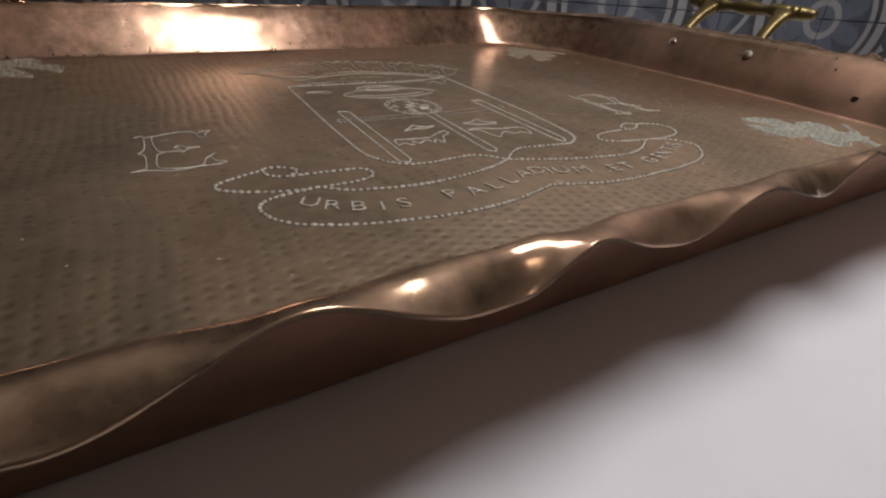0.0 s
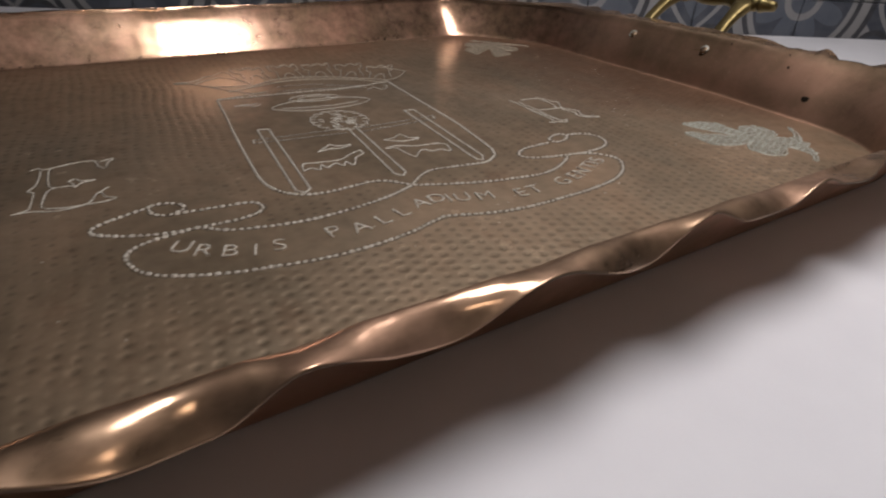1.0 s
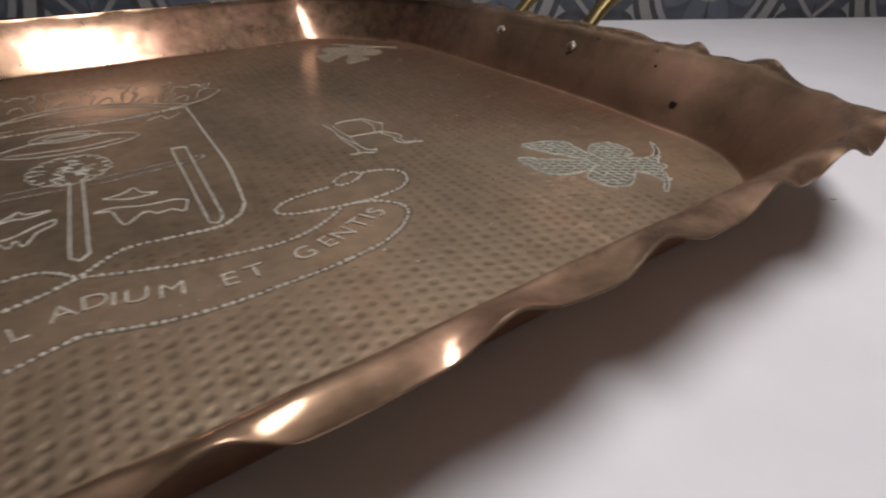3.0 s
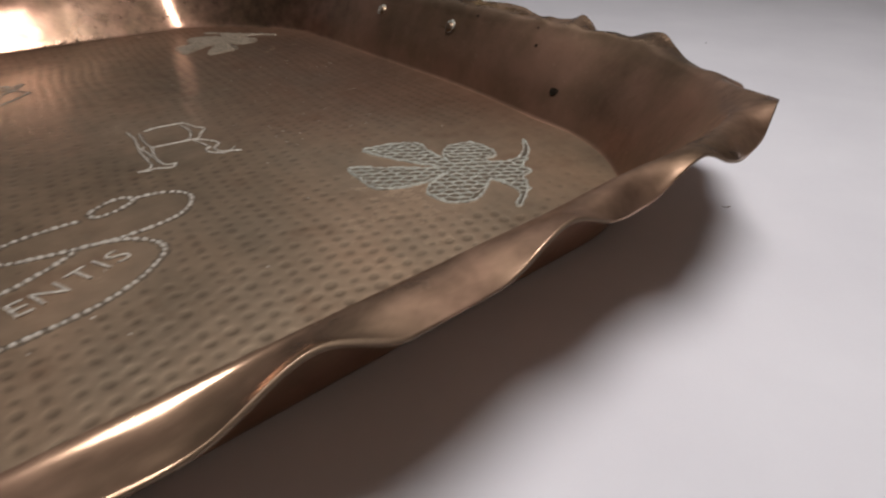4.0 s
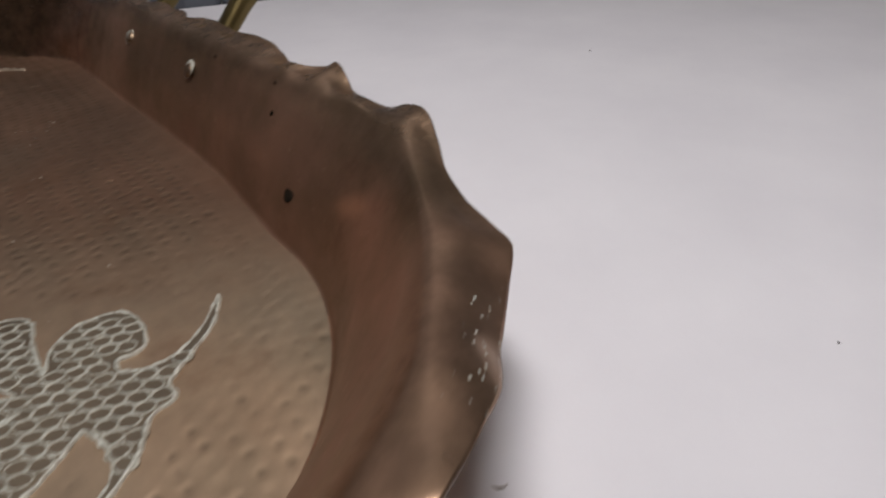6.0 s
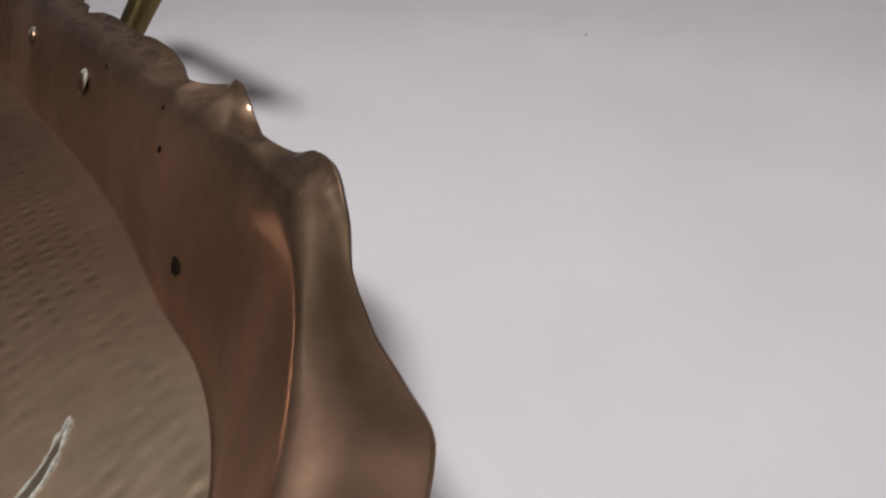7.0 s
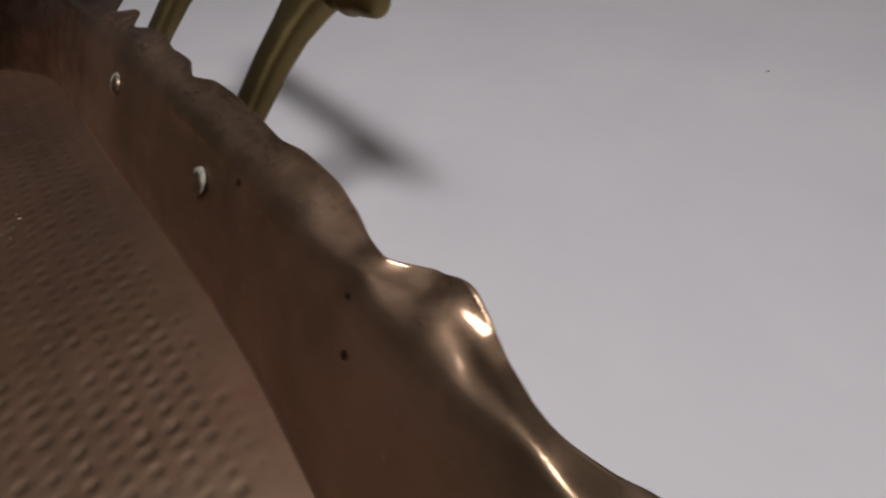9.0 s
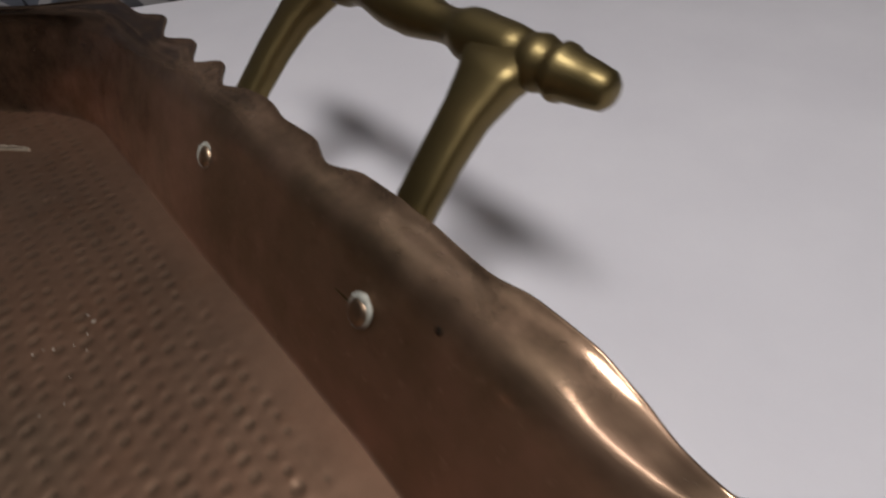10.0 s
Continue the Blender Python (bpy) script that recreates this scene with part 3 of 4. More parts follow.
for k in range(len(wall) + len(LIP)):
    if k < len(wall):
        off, zz = np.full(M, wall[k][0]), np.full(M, wall[k][1])
    else:
        # from the rounded ridge out to the ruffled edge; the lobes of the handle sides are scooped like spoons
        v = LIP[k - len(wall)]
        o0, z0 = (wall[-1][q] + (NEAR_SIDE[12][q] - wall[-1][q]) * side_w for q in (0, 1))
        d = reach - o0
        m1 = np.clip(1.3 * (rise - z0) / d, -0.35, 0.5) + 0.12 * side_w - 0.55 * front_w * rolled
        scoop = 0.0007 * side_w * np.clip((reach - 0.030) / 0.005, 0, 1) - front_w * rolled * (0.0006 + 0.0016 * np.clip((0.0465 - rise) / 0.005, 0, 1)) + front_w * (1 - rolled) * 0.0008 * np.clip((0.0445 - rise) / 0.004, 0, 1)
        scoop = scoop + 0.0010 * corner_w + 0.0019 * front_w * np.exp(-((PER[:, 0] - 0.103) / 0.020) ** 2)
        off = o0 + d * v
        w = v ** (1 - 0.28 * side_w)
        zz = (1 + 2 * w) * (1 - w) ** 2 * z0 + v * (1 - v) ** 2 * d * (0.5 + 0.25 * side_w) + w * w * (3 - 2 * w) * rise + v * v * (v - 1) * d * m1 - scoop * np.sin(math.pi * v ** (1 - 0.36 * front_w)) - 0.0008 * knock * math.sin(math.pi * v)
    if k in NEAR_SIDE:
        off, zz = off + (NEAR_SIDE[k][0] - off) * side_w, zz + (NEAR_SIDE[k][1] - zz) * side_w
    if 1 < k < len(wall):
        off, zz = off + (BACK[k - 1][0] - off) * back_w, zz + (BACK[k - 1][1] - zz) * back_w
    elif k >= len(wall):
        off = off + (BACK[-1][0] + (0.78 * reach - BACK[-1][0]) * v - off) * back_w
        zz = zz * (1 - 0.10 * back_w)
    off = off + 0.0005 * dent * min(1, k / 6) + 0.00005 * nick * (1 if 2 < k < 9 else 0)
    # shallow uneven hammering all over the rim
    hammered = np.array([noise.noise(Vector((p[0] * 38, p[1] * 38, 5.0 + k * 0.33))) + 0.5 * noise.noise(Vector((p[0] * 90, p[1] * 90, 2.0 + k * 0.6))) for p in PER])
    zz = zz + 0.00022 * hammered * (1 if k > 9 else 0)
    off = off + 0.00022 * hammered * (1 if k > 3 else 0)
    x, y = PER[:, 0] + PER[:, 2] * off, PER[:, 1] + PER[:, 3] * off
    x = x + bow(x, y) * min(1, max(0, (11 - k) / 8))
    rows.append(np.stack([x, square_off(x, y), zz], axis=1))
rim = part("rim", grid_mesh("rim", np.array(rows), len(rows), M, wrap=True), COPPER_RIM, tray, "tall flared copper rim with a scalloped lip")
solid = rim.modifiers.new("thickness", "SOLIDIFY")
solid.thickness, solid.offset, solid.material_offset_rim = 0.0009, 1.0, 1
rim.data.materials.append(COPPER_EDGE)

# chased figures in decimetres; the engraver's two halves differ
SHIELD_L = [(-0.62, 1.80), (-0.63, 1.40), (-0.645, 1.05), (-0.655, 0.65), (-0.656, 0.38), (-0.64, 0.245), (-0.59, 0.15), (-0.51, 0.09), (-0.41, 0.075), (-0.28, 0.09), (-0.17, 0.105), (-0.09, 0.075), (-0.01, -0.013)]
SHIELD_R = [(0.70, 1.885), (0.695, 1.30), (0.69, 0.80), (0.665, 0.48), (0.64, 0.265), (0.60, 0.175), (0.55, 0.13), (0.485, 0.098), (0.33, 0.11), (0.18, 0.12), (0.09, 0.08), (-0.01, -0.013)]
BAN_TOP_L = [(-0.01, -0.013), (-0.15, -0.078), (-0.306, -0.120), (-0.42, -0.143), (-0.553, -0.158), (-0.674, -0.152), (-0.789, -0.133), (-0.894, -0.105), (-0.98, -0.04)]
BAN_TOP_R = [(-0.01, -0.013), (0.179, -0.077), (0.351, -0.122), (0.541, -0.15), (0.683, -0.156), (0.805, -0.124), (0.919, -0.058), (0.981, -0.008)]
BAN_BOT_L = [(-0.018, -0.367), (-0.11, -0.395), (-0.19, -0.425), (-0.29, -0.45), (-0.40, -0.468), (-0.53, -0.478), (-0.66, -0.473), (-0.78, -0.458), (-0.90, -0.44), (-1.01, -0.411), (-1.10, -0.376), (-1.174, -0.334),
             (-1.23, -0.27), (-1.256, -0.18), (-1.237, -0.124), (-1.17, -0.08), (-1.0, -0.04)]
BAN_BOT_R = [(-0.018, -0.367), (0.086, -0.397), (0.203, -0.428), (0.324, -0.443), (0.44, -0.444), (0.62, -0.43), (0.80, -0.412), (0.985, -0.37), (1.11, -0.305), (1.19, -0.225), (1.222, -0.165), (1.205, -0.095), (1.13, -0.025), (1.01, 0.01)]
TAIL_L = [(-1.165, 0.227), (-1.258, 0.184), (-1.34, 0.14), (-1.369, 0.103), (-1.35, 0.054), (-1.235, -0.004), (-1.097, -0.038), (-0.949, -0.038), (-0.813, -0.029), (-0.73, 0.008), (-0.715, 0.062), (-0.749, 0.108), (-0.855, 0.118), (-0.971, 0.122), (-1.071, 0.122)]
CURL_L = [(-1.155, 0.241), (-1.092, 0.249), (-1.024, 0.206), (-1.028, 0.154), (-1.081, 0.126), (-1.143, 0.16)]
TAIL_R = [(1.212, 0.284), (1.326, 0.263), (1.392, 0.188), (1.368, 0.095), (1.288, 0.029), (1.133, -0.001), (0.96, 0.01), (0.806, 0.038), (0.733, 0.085), (0.751, 0.146), (0.847, 0.194), (1.027, 0.212)]
CURL_R = [(1.058, 0.26), (1.12, 0.305), (1.185, 0.312), (1.205, 0.265), (1.142, 0.215), (1.067, 0.205)]
BEE_OUTLINE = [(2.132, 0.141), (2.238, 0.135), (2.349, 0.099), (2.376, 0.034), (2.364, -0.046), (2.365, -0.184), (2.393, -0.108), (2.468, -0.052), (2.567, -0.075), (2.594, -0.161), (2.581, -0.243), (2.555, -0.264), (2.512, -0.258), (2.503, -0.278),
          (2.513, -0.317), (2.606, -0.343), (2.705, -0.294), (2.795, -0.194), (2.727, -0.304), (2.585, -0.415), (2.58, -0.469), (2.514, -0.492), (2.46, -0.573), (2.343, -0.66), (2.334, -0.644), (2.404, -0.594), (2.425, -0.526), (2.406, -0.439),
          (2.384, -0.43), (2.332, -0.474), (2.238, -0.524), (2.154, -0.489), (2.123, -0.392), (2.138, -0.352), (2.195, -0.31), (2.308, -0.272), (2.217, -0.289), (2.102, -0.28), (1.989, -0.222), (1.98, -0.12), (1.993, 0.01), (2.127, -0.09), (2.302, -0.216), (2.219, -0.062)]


def flip(points, sx=1, sy=1):
    """Mirror in the tray's middle lines (decimetres)."""
    return [(x * sx, y if sy == 1 else 2.60 - y) for x, y in points]


def seg_dist(px, py, pts):
    """Least distance of many places to a polyline."""
    d = np.full(px.shape, 9.0)
    for a, b in zip(pts, pts[1:]):
        ab = b - a
        t = np.clip(((px - a[0]) * ab[0] + (py - a[1]) * ab[1]) / max(ab @ ab, 1e-12), 0, 1)
        d = np.minimum(d, np.hypot(px - a[0] - t * ab[0], py - a[1] - t * ab[1]))
    return d


def inside_poly(px, py, pts):
    c = np.zeros(px.shape, bool)
    for a, b in zip(pts, np.roll(pts, -1, axis=0)):
        cross = ((a[1] > py) != (b[1] > py)) & (px < (b[0] - a[0]) * (py - a[1]) / (b[1] - a[1] + 1e-12) + a[0])
        c ^= cross
    return c


# hammered floor: rows of punched dimples round the smooth chased figures
COLS, ROWS = 760, 560
IN = 0.0003
u = np.linspace(-1, 1, COLS)
v = np.sin(np.linspace(-1, 1, ROWS) * math.pi / 2 * 0.6) / math.sin(math.pi / 2 * 0.6)
yy = CY + v * (HY - IN)
over = np.clip(np.abs(yy - CY) - (HY - R), 0, R - IN)
half = (HX - R) + np.sqrt(np.maximum((R - IN) ** 2 - over ** 2, 0))
gx, gy = u[None, :] * half[:, None], np.repeat(yy[:, None], COLS, axis=1)
gy = square_off(gx, gy)
gx = gx + bow(gx, gy)
# punched one beside the other in columns from front to back
STEP_X, STEP_Y = 0.0060, 0.0053
zz = np.zeros_like(gx)
rng = np.random.RandomState(7)
jit = rng.rand(130, 130, 4)
lean = rng.rand(130)
rng_depth = rng.rand(130, 130)
weave = 0.0016 * np.sin(gy * 31 + 2 * np.sin(gx * 17)) + 0.0010 * np.sin(gy * 67 + gx * 40)
col0 = np.round((gx + weave) / STEP_X).astype(int)
for dc in (-1, 0, 1):
    cc = col0 + dc
    phase = (cc % 2) * 0.5 + 0.3 * lean[cc % 130]
    row0 = np.round((gy + 0.2) / STEP_Y - phase).astype(int)
    for dr in (-1, 0, 1):
        rr = row0 + dr
        j = jit[rr % 130, cc % 130]
        cx = cc * STEP_X - weave + (j[..., 0] - 0.5) * 0.0008
        cy = (rr + phase) * STEP_Y - 0.2 + (j[..., 1] - 0.5) * 0.0009
        d = np.hypot((gx - cx) * (0.85 + 0.3 * j[..., 3]) + 0.25 * (j[..., 1] - 0.5) * (gy - cy), (gy - cy) * (0.90 + 0.3 * j[..., 0])) / (0.00175 + 0.00075 * j[..., 2])
        zz = np.minimum(zz, -0.00021 * (0.5 + 0.75 * rng_depth[rr % 130, cc % 130]) * np.clip(1 - d * d, 0, 1) ** 1.3)
smooth_mask = np.ones_like(gx)


def calm(dist, reach, fade=0.004):
    global smooth_mask
    smooth_mask = np.minimum(smooth_mask, np.clip((dist - reach) / fade, 0, 1))


shield_poly = np.array(SHIELD_R + SHIELD_L[::-1]) / 10
calm(np.where(inside_poly(gx, gy, shield_poly), 0.0, seg_dist(gx, gy, np.vstack([shield_poly, shield_poly[:1]]))), 0.002)
calm(np.maximum(np.abs(gx - 0.008) - 0.080, np.abs(gy - 0.225) - 0.040), 0.001)
for sx in (1, -1):
    band_poly = np.array((BAN_TOP_R + BAN_BOT_R[::-1]) if sx > 0 else (BAN_TOP_L + BAN_BOT_L[::-1])) / 10
    calm(np.where(inside_poly(gx, gy, band_poly), 0.0, seg_dist(gx, gy, band_poly)), 0.001)
    tail = np.array(TAIL_R if sx > 0 else TAIL_L) / 10
    calm(np.where(inside_poly(gx, gy, tail), 0.0, seg_dist(gx, gy, tail)), 0.002)
    calm(seg_dist(gx, gy, np.array(CURL_R if sx > 0 else CURL_L) / 10), 0.003)
    calm(np.hypot((gx - sx * 0.148) / 1.0, (gy - (0.073 if sx > 0 else 0.062)) / 1.3), 0.019)
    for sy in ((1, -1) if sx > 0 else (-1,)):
        bee_poly = np.array(flip(BEE_OUTLINE, sx, sy)) / 10
        calm(np.where(inside_poly(gx, gy, bee_poly), 0.0, seg_dist(gx, gy, np.vstack([bee_poly, bee_poly[:1]]))), 0.004)
edge = np.maximum(np.maximum(np.abs(gx) - (HX - 0.010), np.abs(yy[:, None] - CY) - (HY - 0.012)), 0)
smooth_mask *= np.clip(1 - edge / 0.006, 0.15, 1)
# the punch was struck unevenly, harder towards the handle and the front, lightly in the near corner
light = 1.05 + 0.80 * np.clip((gx - 0.12) / 0.10, 0, 1) * np.clip((gy - 0.01) / 0.05, 0, 1) + 0.55 * np.clip((-0.035 - gy) / 0.045, 0, 1)
light *= 1 - 0.5 * np.clip((gx - 0.235) / 0.025, 0, 1) * np.clip((0.03 - gy) / 0.04, 0, 1)
uneven = 0.93 + 0.22 * np.sin(gx * 23 + 1.3 * np.sin(gy * 19)) * np.sin(gy * 27 + np.sin(gx * 31))
smooth_mask *= np.minimum(light, 1.85) * np.clip(uneven, 0.7, 1.15)
zz *= smooth_mask
swell = np.array([[noise.noise(Vector((x * 9, y * 9, 0.5))) for x in np.linspace(-0.31, 0.31, 40)] for y in np.linspace(-0.1, 0.37, 30)])
fx, fy = (gx + 0.31) / 0.62 * 39, (gy + 0.1) / 0.47 * 29
ix, iy = np.clip(fx.astype(int), 0, 38), np.clip(fy.astype(int), 0, 28)
tx, ty = fx - ix, fy - iy
tx, ty = tx * tx * (3 - 2 * tx), ty * ty * (3 - 2 * ty)
zz += 0.00007 * ((swell[iy, ix] * (1 - tx) + swell[iy, ix + 1] * tx) * (1 - ty) + (swell[iy + 1, ix] * (1 - tx) + swell[iy + 1, ix + 1] * tx) * ty)
pan = part("pan", grid_mesh("pan", np.stack([gx, gy, zz], axis=-1), ROWS, COLS), COPPER_FLOOR, tray, "flat hammered copper floor with rows of punched dimples")


# chased crest
def chased(name, lines, mat=CHASED, width=0.0009, height=0.0006, label=""):
    """lines: (kind, points) with kind bead, curve or line."""
    width *= 0.64
    bm, side = bmesh.new(), bmesh.new()
    for kind, pts in lines:
        if kind == "bead":
            ridge(bm, spline(pts), 0.0003, 0.00010)
        elif kind == "curve":
            ridge(bm, spline(pts), width, height)
        elif kind == "loop":
            ridge(bm, spline(pts, closed=True), width, height)
        else:
            ridge(bm, straight(pts), width, height)
        path = straight(pts) if kind == "line" else spline(pts, closed=kind == "loop")
        # wider dark ribbon under the line paints its shade on the floor
        ridge(side, path, (0.0010 if kind == "bead" else width) + 0.0005, 0.00009, 0.00003, 0.35)
    ob = part(name, bm, mat, tray, label)
    part("line_shade", side, LINE_SHADE, ob, "dark ribbon painted as the shade beside the raised line")
    for kind, pts in lines:
        if kind == "bead":
            beads(ob, spline(pts), 0.0022 if name == "shield_beam" else 0.0030, 0.0005 if name == "shield_beam" else 0.00095)
    return ob


chased("shield_outline", [("curve", SHIELD_L[:6]), ("curve", SHIELD_R[:5]), ("bead", SHIELD_L[5:]), ("bead", SHIELD_R[4:]), ("bead", [(-0.62, 1.80), (0.0, 1.81), (0.28, 1.80), (0.70, 1.88)])],
       width=0.0011, label="shield outline of pale chased line and beads")
chased("shield_post", [("line", [(-0.51, 1.072), (-0.444, 1.067), (-0.468, 0.15), (-0.50, 0.11), (-0.537, 0.15), (-0.51, 1.072)])])
chased("shield_post", [("line", [(0.485, 1.119), (0.556, 1.112), (0.53, 0.19), (0.50, 0.135), (0.468, 0.155), (0.485, 1.119)])])
chased("tree_trunk", [("line", [(0.0, 0.91), (-0.03, 0.15), (0.0, 0.11), (0.034, 0.15), (0.052, 0.875)]),
                      ("curve", [(-0.03, 0.90), (-0.07, 0.98), (-0.02, 1.0), (-0.06, 1.06)]), ("curve", [(0.04, 0.88), (0.08, 0.97), (0.03, 1.02), (0.07, 1.07)])])
crown = []
for k in range(17):
    a = math.radians(k * 360 / 17)
    c = (0.008 + 0.150 * math.cos(a), 1.085 + 0.165 * math.sin(a))
    crown.append(("curve", [(c[0] + 0.036 * math.cos(a + b), c[1] + 0.036 * math.sin(a + b)) for b in (-1.7, -0.8, 0.0, 0.8, 1.7)]))
for k in range(30):
    a, q = random.random() * 6.28, 0.13 * math.sqrt(random.random())
    c = (0.008 + q * math.cos(a), 1.085 + q * 1.1 * math.sin(a))
    crown.append(("curve", [(c[0] - 0.020, c[1]), (c[0], c[1] + 0.018), (c[0] + 0.020, c[1])]))
chased("tree_crown", crown, CHASED, width=0.0005, height=0.0004)
chased("shield_beam", [("bead", [(-0.57, 0.905), (-0.03, 0.915)]), ("bead", [(-0.58, 0.855), (-0.03, 0.835)]), ("line", [(-0.58, 0.855), (-0.57, 0.905)]),
                       ("bead", [(0.05, 0.885), (0.61, 0.945)]), ("bead", [(0.05, 0.82), (0.60, 0.885)]), ("line", [(0.60, 0.885), (0.61, 0.945)])])
hounds = [([(-0.436, 0.357), (-0.414, 0.451), (-0.329, 0.442), (-0.22, 0.438), (-0.133, 0.499), (-0.069, 0.528)],
           [(-0.069, 0.528), (-0.072, 0.477), (-0.129, 0.434), (-0.173, 0.341), (-0.20, 0.40), (-0.227, 0.35), (-0.255, 0.40), (-0.312, 0.362), (-0.33, 0.41), (-0.355, 0.35), (-0.395, 0.386), (-0.436, 0.357)]),
          ([(0.075, 0.499), (0.13, 0.516), (0.179, 0.502), (0.278, 0.467), (0.387, 0.464), (0.433, 0.43)],
           [(0.433, 0.43), (0.402, 0.326), (0.361, 0.37), (0.304, 0.361), (0.27, 0.40), (0.232, 0.385), (0.178, 0.321), (0.154, 0.386), (0.135, 0.478), (0.075, 0.499)])]
caps = [[(-0.292, 0.59), (-0.224, 0.65), (-0.193, 0.68), (-0.17, 0.639), (-0.081, 0.63), (-0.17, 0.598), (-0.216, 0.612), (-0.292, 0.59)],
        [(0.12, 0.631), (0.197, 0.648), (0.247, 0.69), (0.273, 0.62), (0.335, 0.585), (0.221, 0.573), (0.12, 0.631)]]
for back_line, legs in hounds:
    chased("shield_charge", [("curve", back_line), ("curve", legs)], width=0.0008, height=0.0004)
for brim in caps:
    chased("shield_charge", [("curve", brim)], width=0.0008, height=0.0004)
chased("shield_wreath", [("loop", [(-0.324, 1.472), (-0.178, 1.58), (0.014, 1.593), (0.208, 1.581), (0.37, 1.478), (0.264, 1.38), (0.023, 1.34), (-0.187, 1.371)]),
                         ("curve", [(-0.27, 1.45), (-0.1, 1.42), (0.1, 1.41), (0.28, 1.45)]),
                         ("loop", [(-0.164, 1.644), (-0.054, 1.713), (0.116, 1.683), (0.187, 1.621), (0.08, 1.549), (-0.088, 1.567)]), ("loop", [(-0.10, 1.64), (-0.02, 1.672), (0.10, 1.65), (0.12, 1.62), (0.05, 1.59), (-0.05, 1.60)]),
                         ("curve", [(-0.545, 1.598), (-0.456, 1.624), (-0.431, 1.559), (-0.372, 1.599)]), ("curve", [(-0.54, 1.63), (-0.46, 1.60), (-0.39, 1.63)]),
                         ("curve", [(0.446, 1.697), (0.53, 1.761), (0.562, 1.679), (0.634, 1.751), (0.627, 1.806)])], CHASED, width=0.0006, height=0.0004)
chased("shield_beam", [("bead", [(-0.155, 2.011), (0.078, 2.011), (0.283, 1.904), (0.475, 1.82)]), ("bead", [(-0.178, 1.892), (0.044, 1.874), (0.261, 1.828), (0.459, 1.775)])], CHASED_DULL)
merlons = []
for c, lean, lo_y, hi_y in ((-0.23, -0.03, 2.27, 2.68), (0.02, 0.03, 2.25, 2.70), (0.26, 0.08, 2.22, 2.66), (0.49, 0.13, 2.14, 2.58), (0.69, 0.17, 2.02, 2.42)):

    def fan(dx, f):
        return (c + dx + lean * f, lo_y + (hi_y - lo_y) * f)

    merlons += [("line", [fan(-0.10, 0.0), fan(-0.08, 0.55), fan(-0.12, 0.60), fan(-0.13, 1.0), fan(-0.06, 1.0), fan(-0.06, 0.86), fan(-0.02, 0.86), fan(-0.02, 1.0), fan(0.04, 1.0),
                          fan(0.04, 0.86), fan(0.08, 0.86), fan(0.08, 1.0), fan(0.12, 1.0), fan(0.11, 0.60), fan(0.08, 0.55), fan(0.10, 0.0)]),
                ("curve", [fan(-0.05, 0.04), fan(-0.02, 0.30), fan(0.03, 0.28), fan(0.04, -0.04)])]
crown_edge = [(-0.367, 1.883), (-0.524, 2.047), (-0.734, 2.298), (-0.852, 2.344), (-0.733, 2.357), (-0.662, 2.397), (-0.604, 2.495), (-0.549, 2.499), (-0.468, 2.593), (-0.412, 2.565), (-0.402, 2.458), (-0.36, 2.26)]
chased("mural_crown", merlons + [("line", crown_edge), ("loop", [(-0.699, 2.266), (-0.582, 2.385), (-0.493, 2.418), (-0.396, 2.304), (-0.326, 2.136), (-0.525, 2.141)]),
                                 ("curve", [(-0.515, 1.979), (-0.353, 2.065), (-0.17, 2.206), (0.023, 2.25), (0.286, 2.19), (0.503, 2.07), (0.72, 1.95)]), ("curve", [(-0.606, 1.801), (-0.44, 1.855), (-0.245, 1.906)]),
                                 ("curve", [(-0.423, 2.023), (-0.235, 2.101), (0.0, 2.168), (0.286, 2.12), (0.503, 2.014), (0.639, 1.894)]),
                                 ("curve", [(0.59, 1.877), (0.844, 1.995), (0.995, 2.178)]), ("line", [(0.995, 2.178), (0.90, 2.30), (0.84, 2.36)])],
       mat=CHASED_WORN, width=0.0007, height=0.0005, label="chased mural crown above the shield")
for top_line, under, tail_line, curl in ((BAN_TOP_L, BAN_BOT_L, TAIL_L, CURL_L), (BAN_TOP_R, BAN_BOT_R, TAIL_R, CURL_R)):
    chased("motto_ribbon", [("bead", top_line), ("bead", under), ("bead", tail_line), ("bead", curl + curl[:1])], label="beaded half of the motto ribbon")

# monograms beside the shield
stroke_E = [("curve", [(-1.62, 0.87), (-1.59, 0.89), (-1.57, 0.86), (-1.51, 0.88), (-1.41, 0.91), (-1.35, 0.89), (-1.34, 0.82), (-1.31, 0.77)]), ("curve", [(-1.33, 0.88), (-1.27, 0.90), (-1.30, 0.84), (-1.30, 0.78)]),
            ("curve", [(-1.58, 0.85), (-1.58, 0.76), (-1.59, 0.66), (-1.615, 0.61), (-1.59, 0.58), (-1.59, 0.46), (-1.60, 0.40), (-1.65, 0.38)]), ("curve", [(-1.54, 0.86), (-1.545, 0.78), (-1.53, 0.63), (-1.47, 0.61), (-1.42, 0.60)]),
            ("curve", [(-1.51, 0.61), (-1.54, 0.57), (-1.55, 0.43), (-1.53, 0.39), (-1.46, 0.37), (-1.37, 0.37)]), ("loop", [(-1.46, 0.66), (-1.43, 0.685), (-1.41, 0.65), (-1.35, 0.645), (-1.41, 0.62), (-1.43, 0.58), (-1.44, 0.63)]),
            ("curve", [(-1.65, 0.38), (-1.58, 0.38), (-1.50, 0.35), (-1.42, 0.36), (-1.37, 0.39), (-1.35, 0.46), (-1.30, 0.53)]), ("curve", [(-1.33, 0.49), (-1.31, 0.42), (-1.27, 0.40), (-1.30, 0.375), (-1.37, 0.37)])]
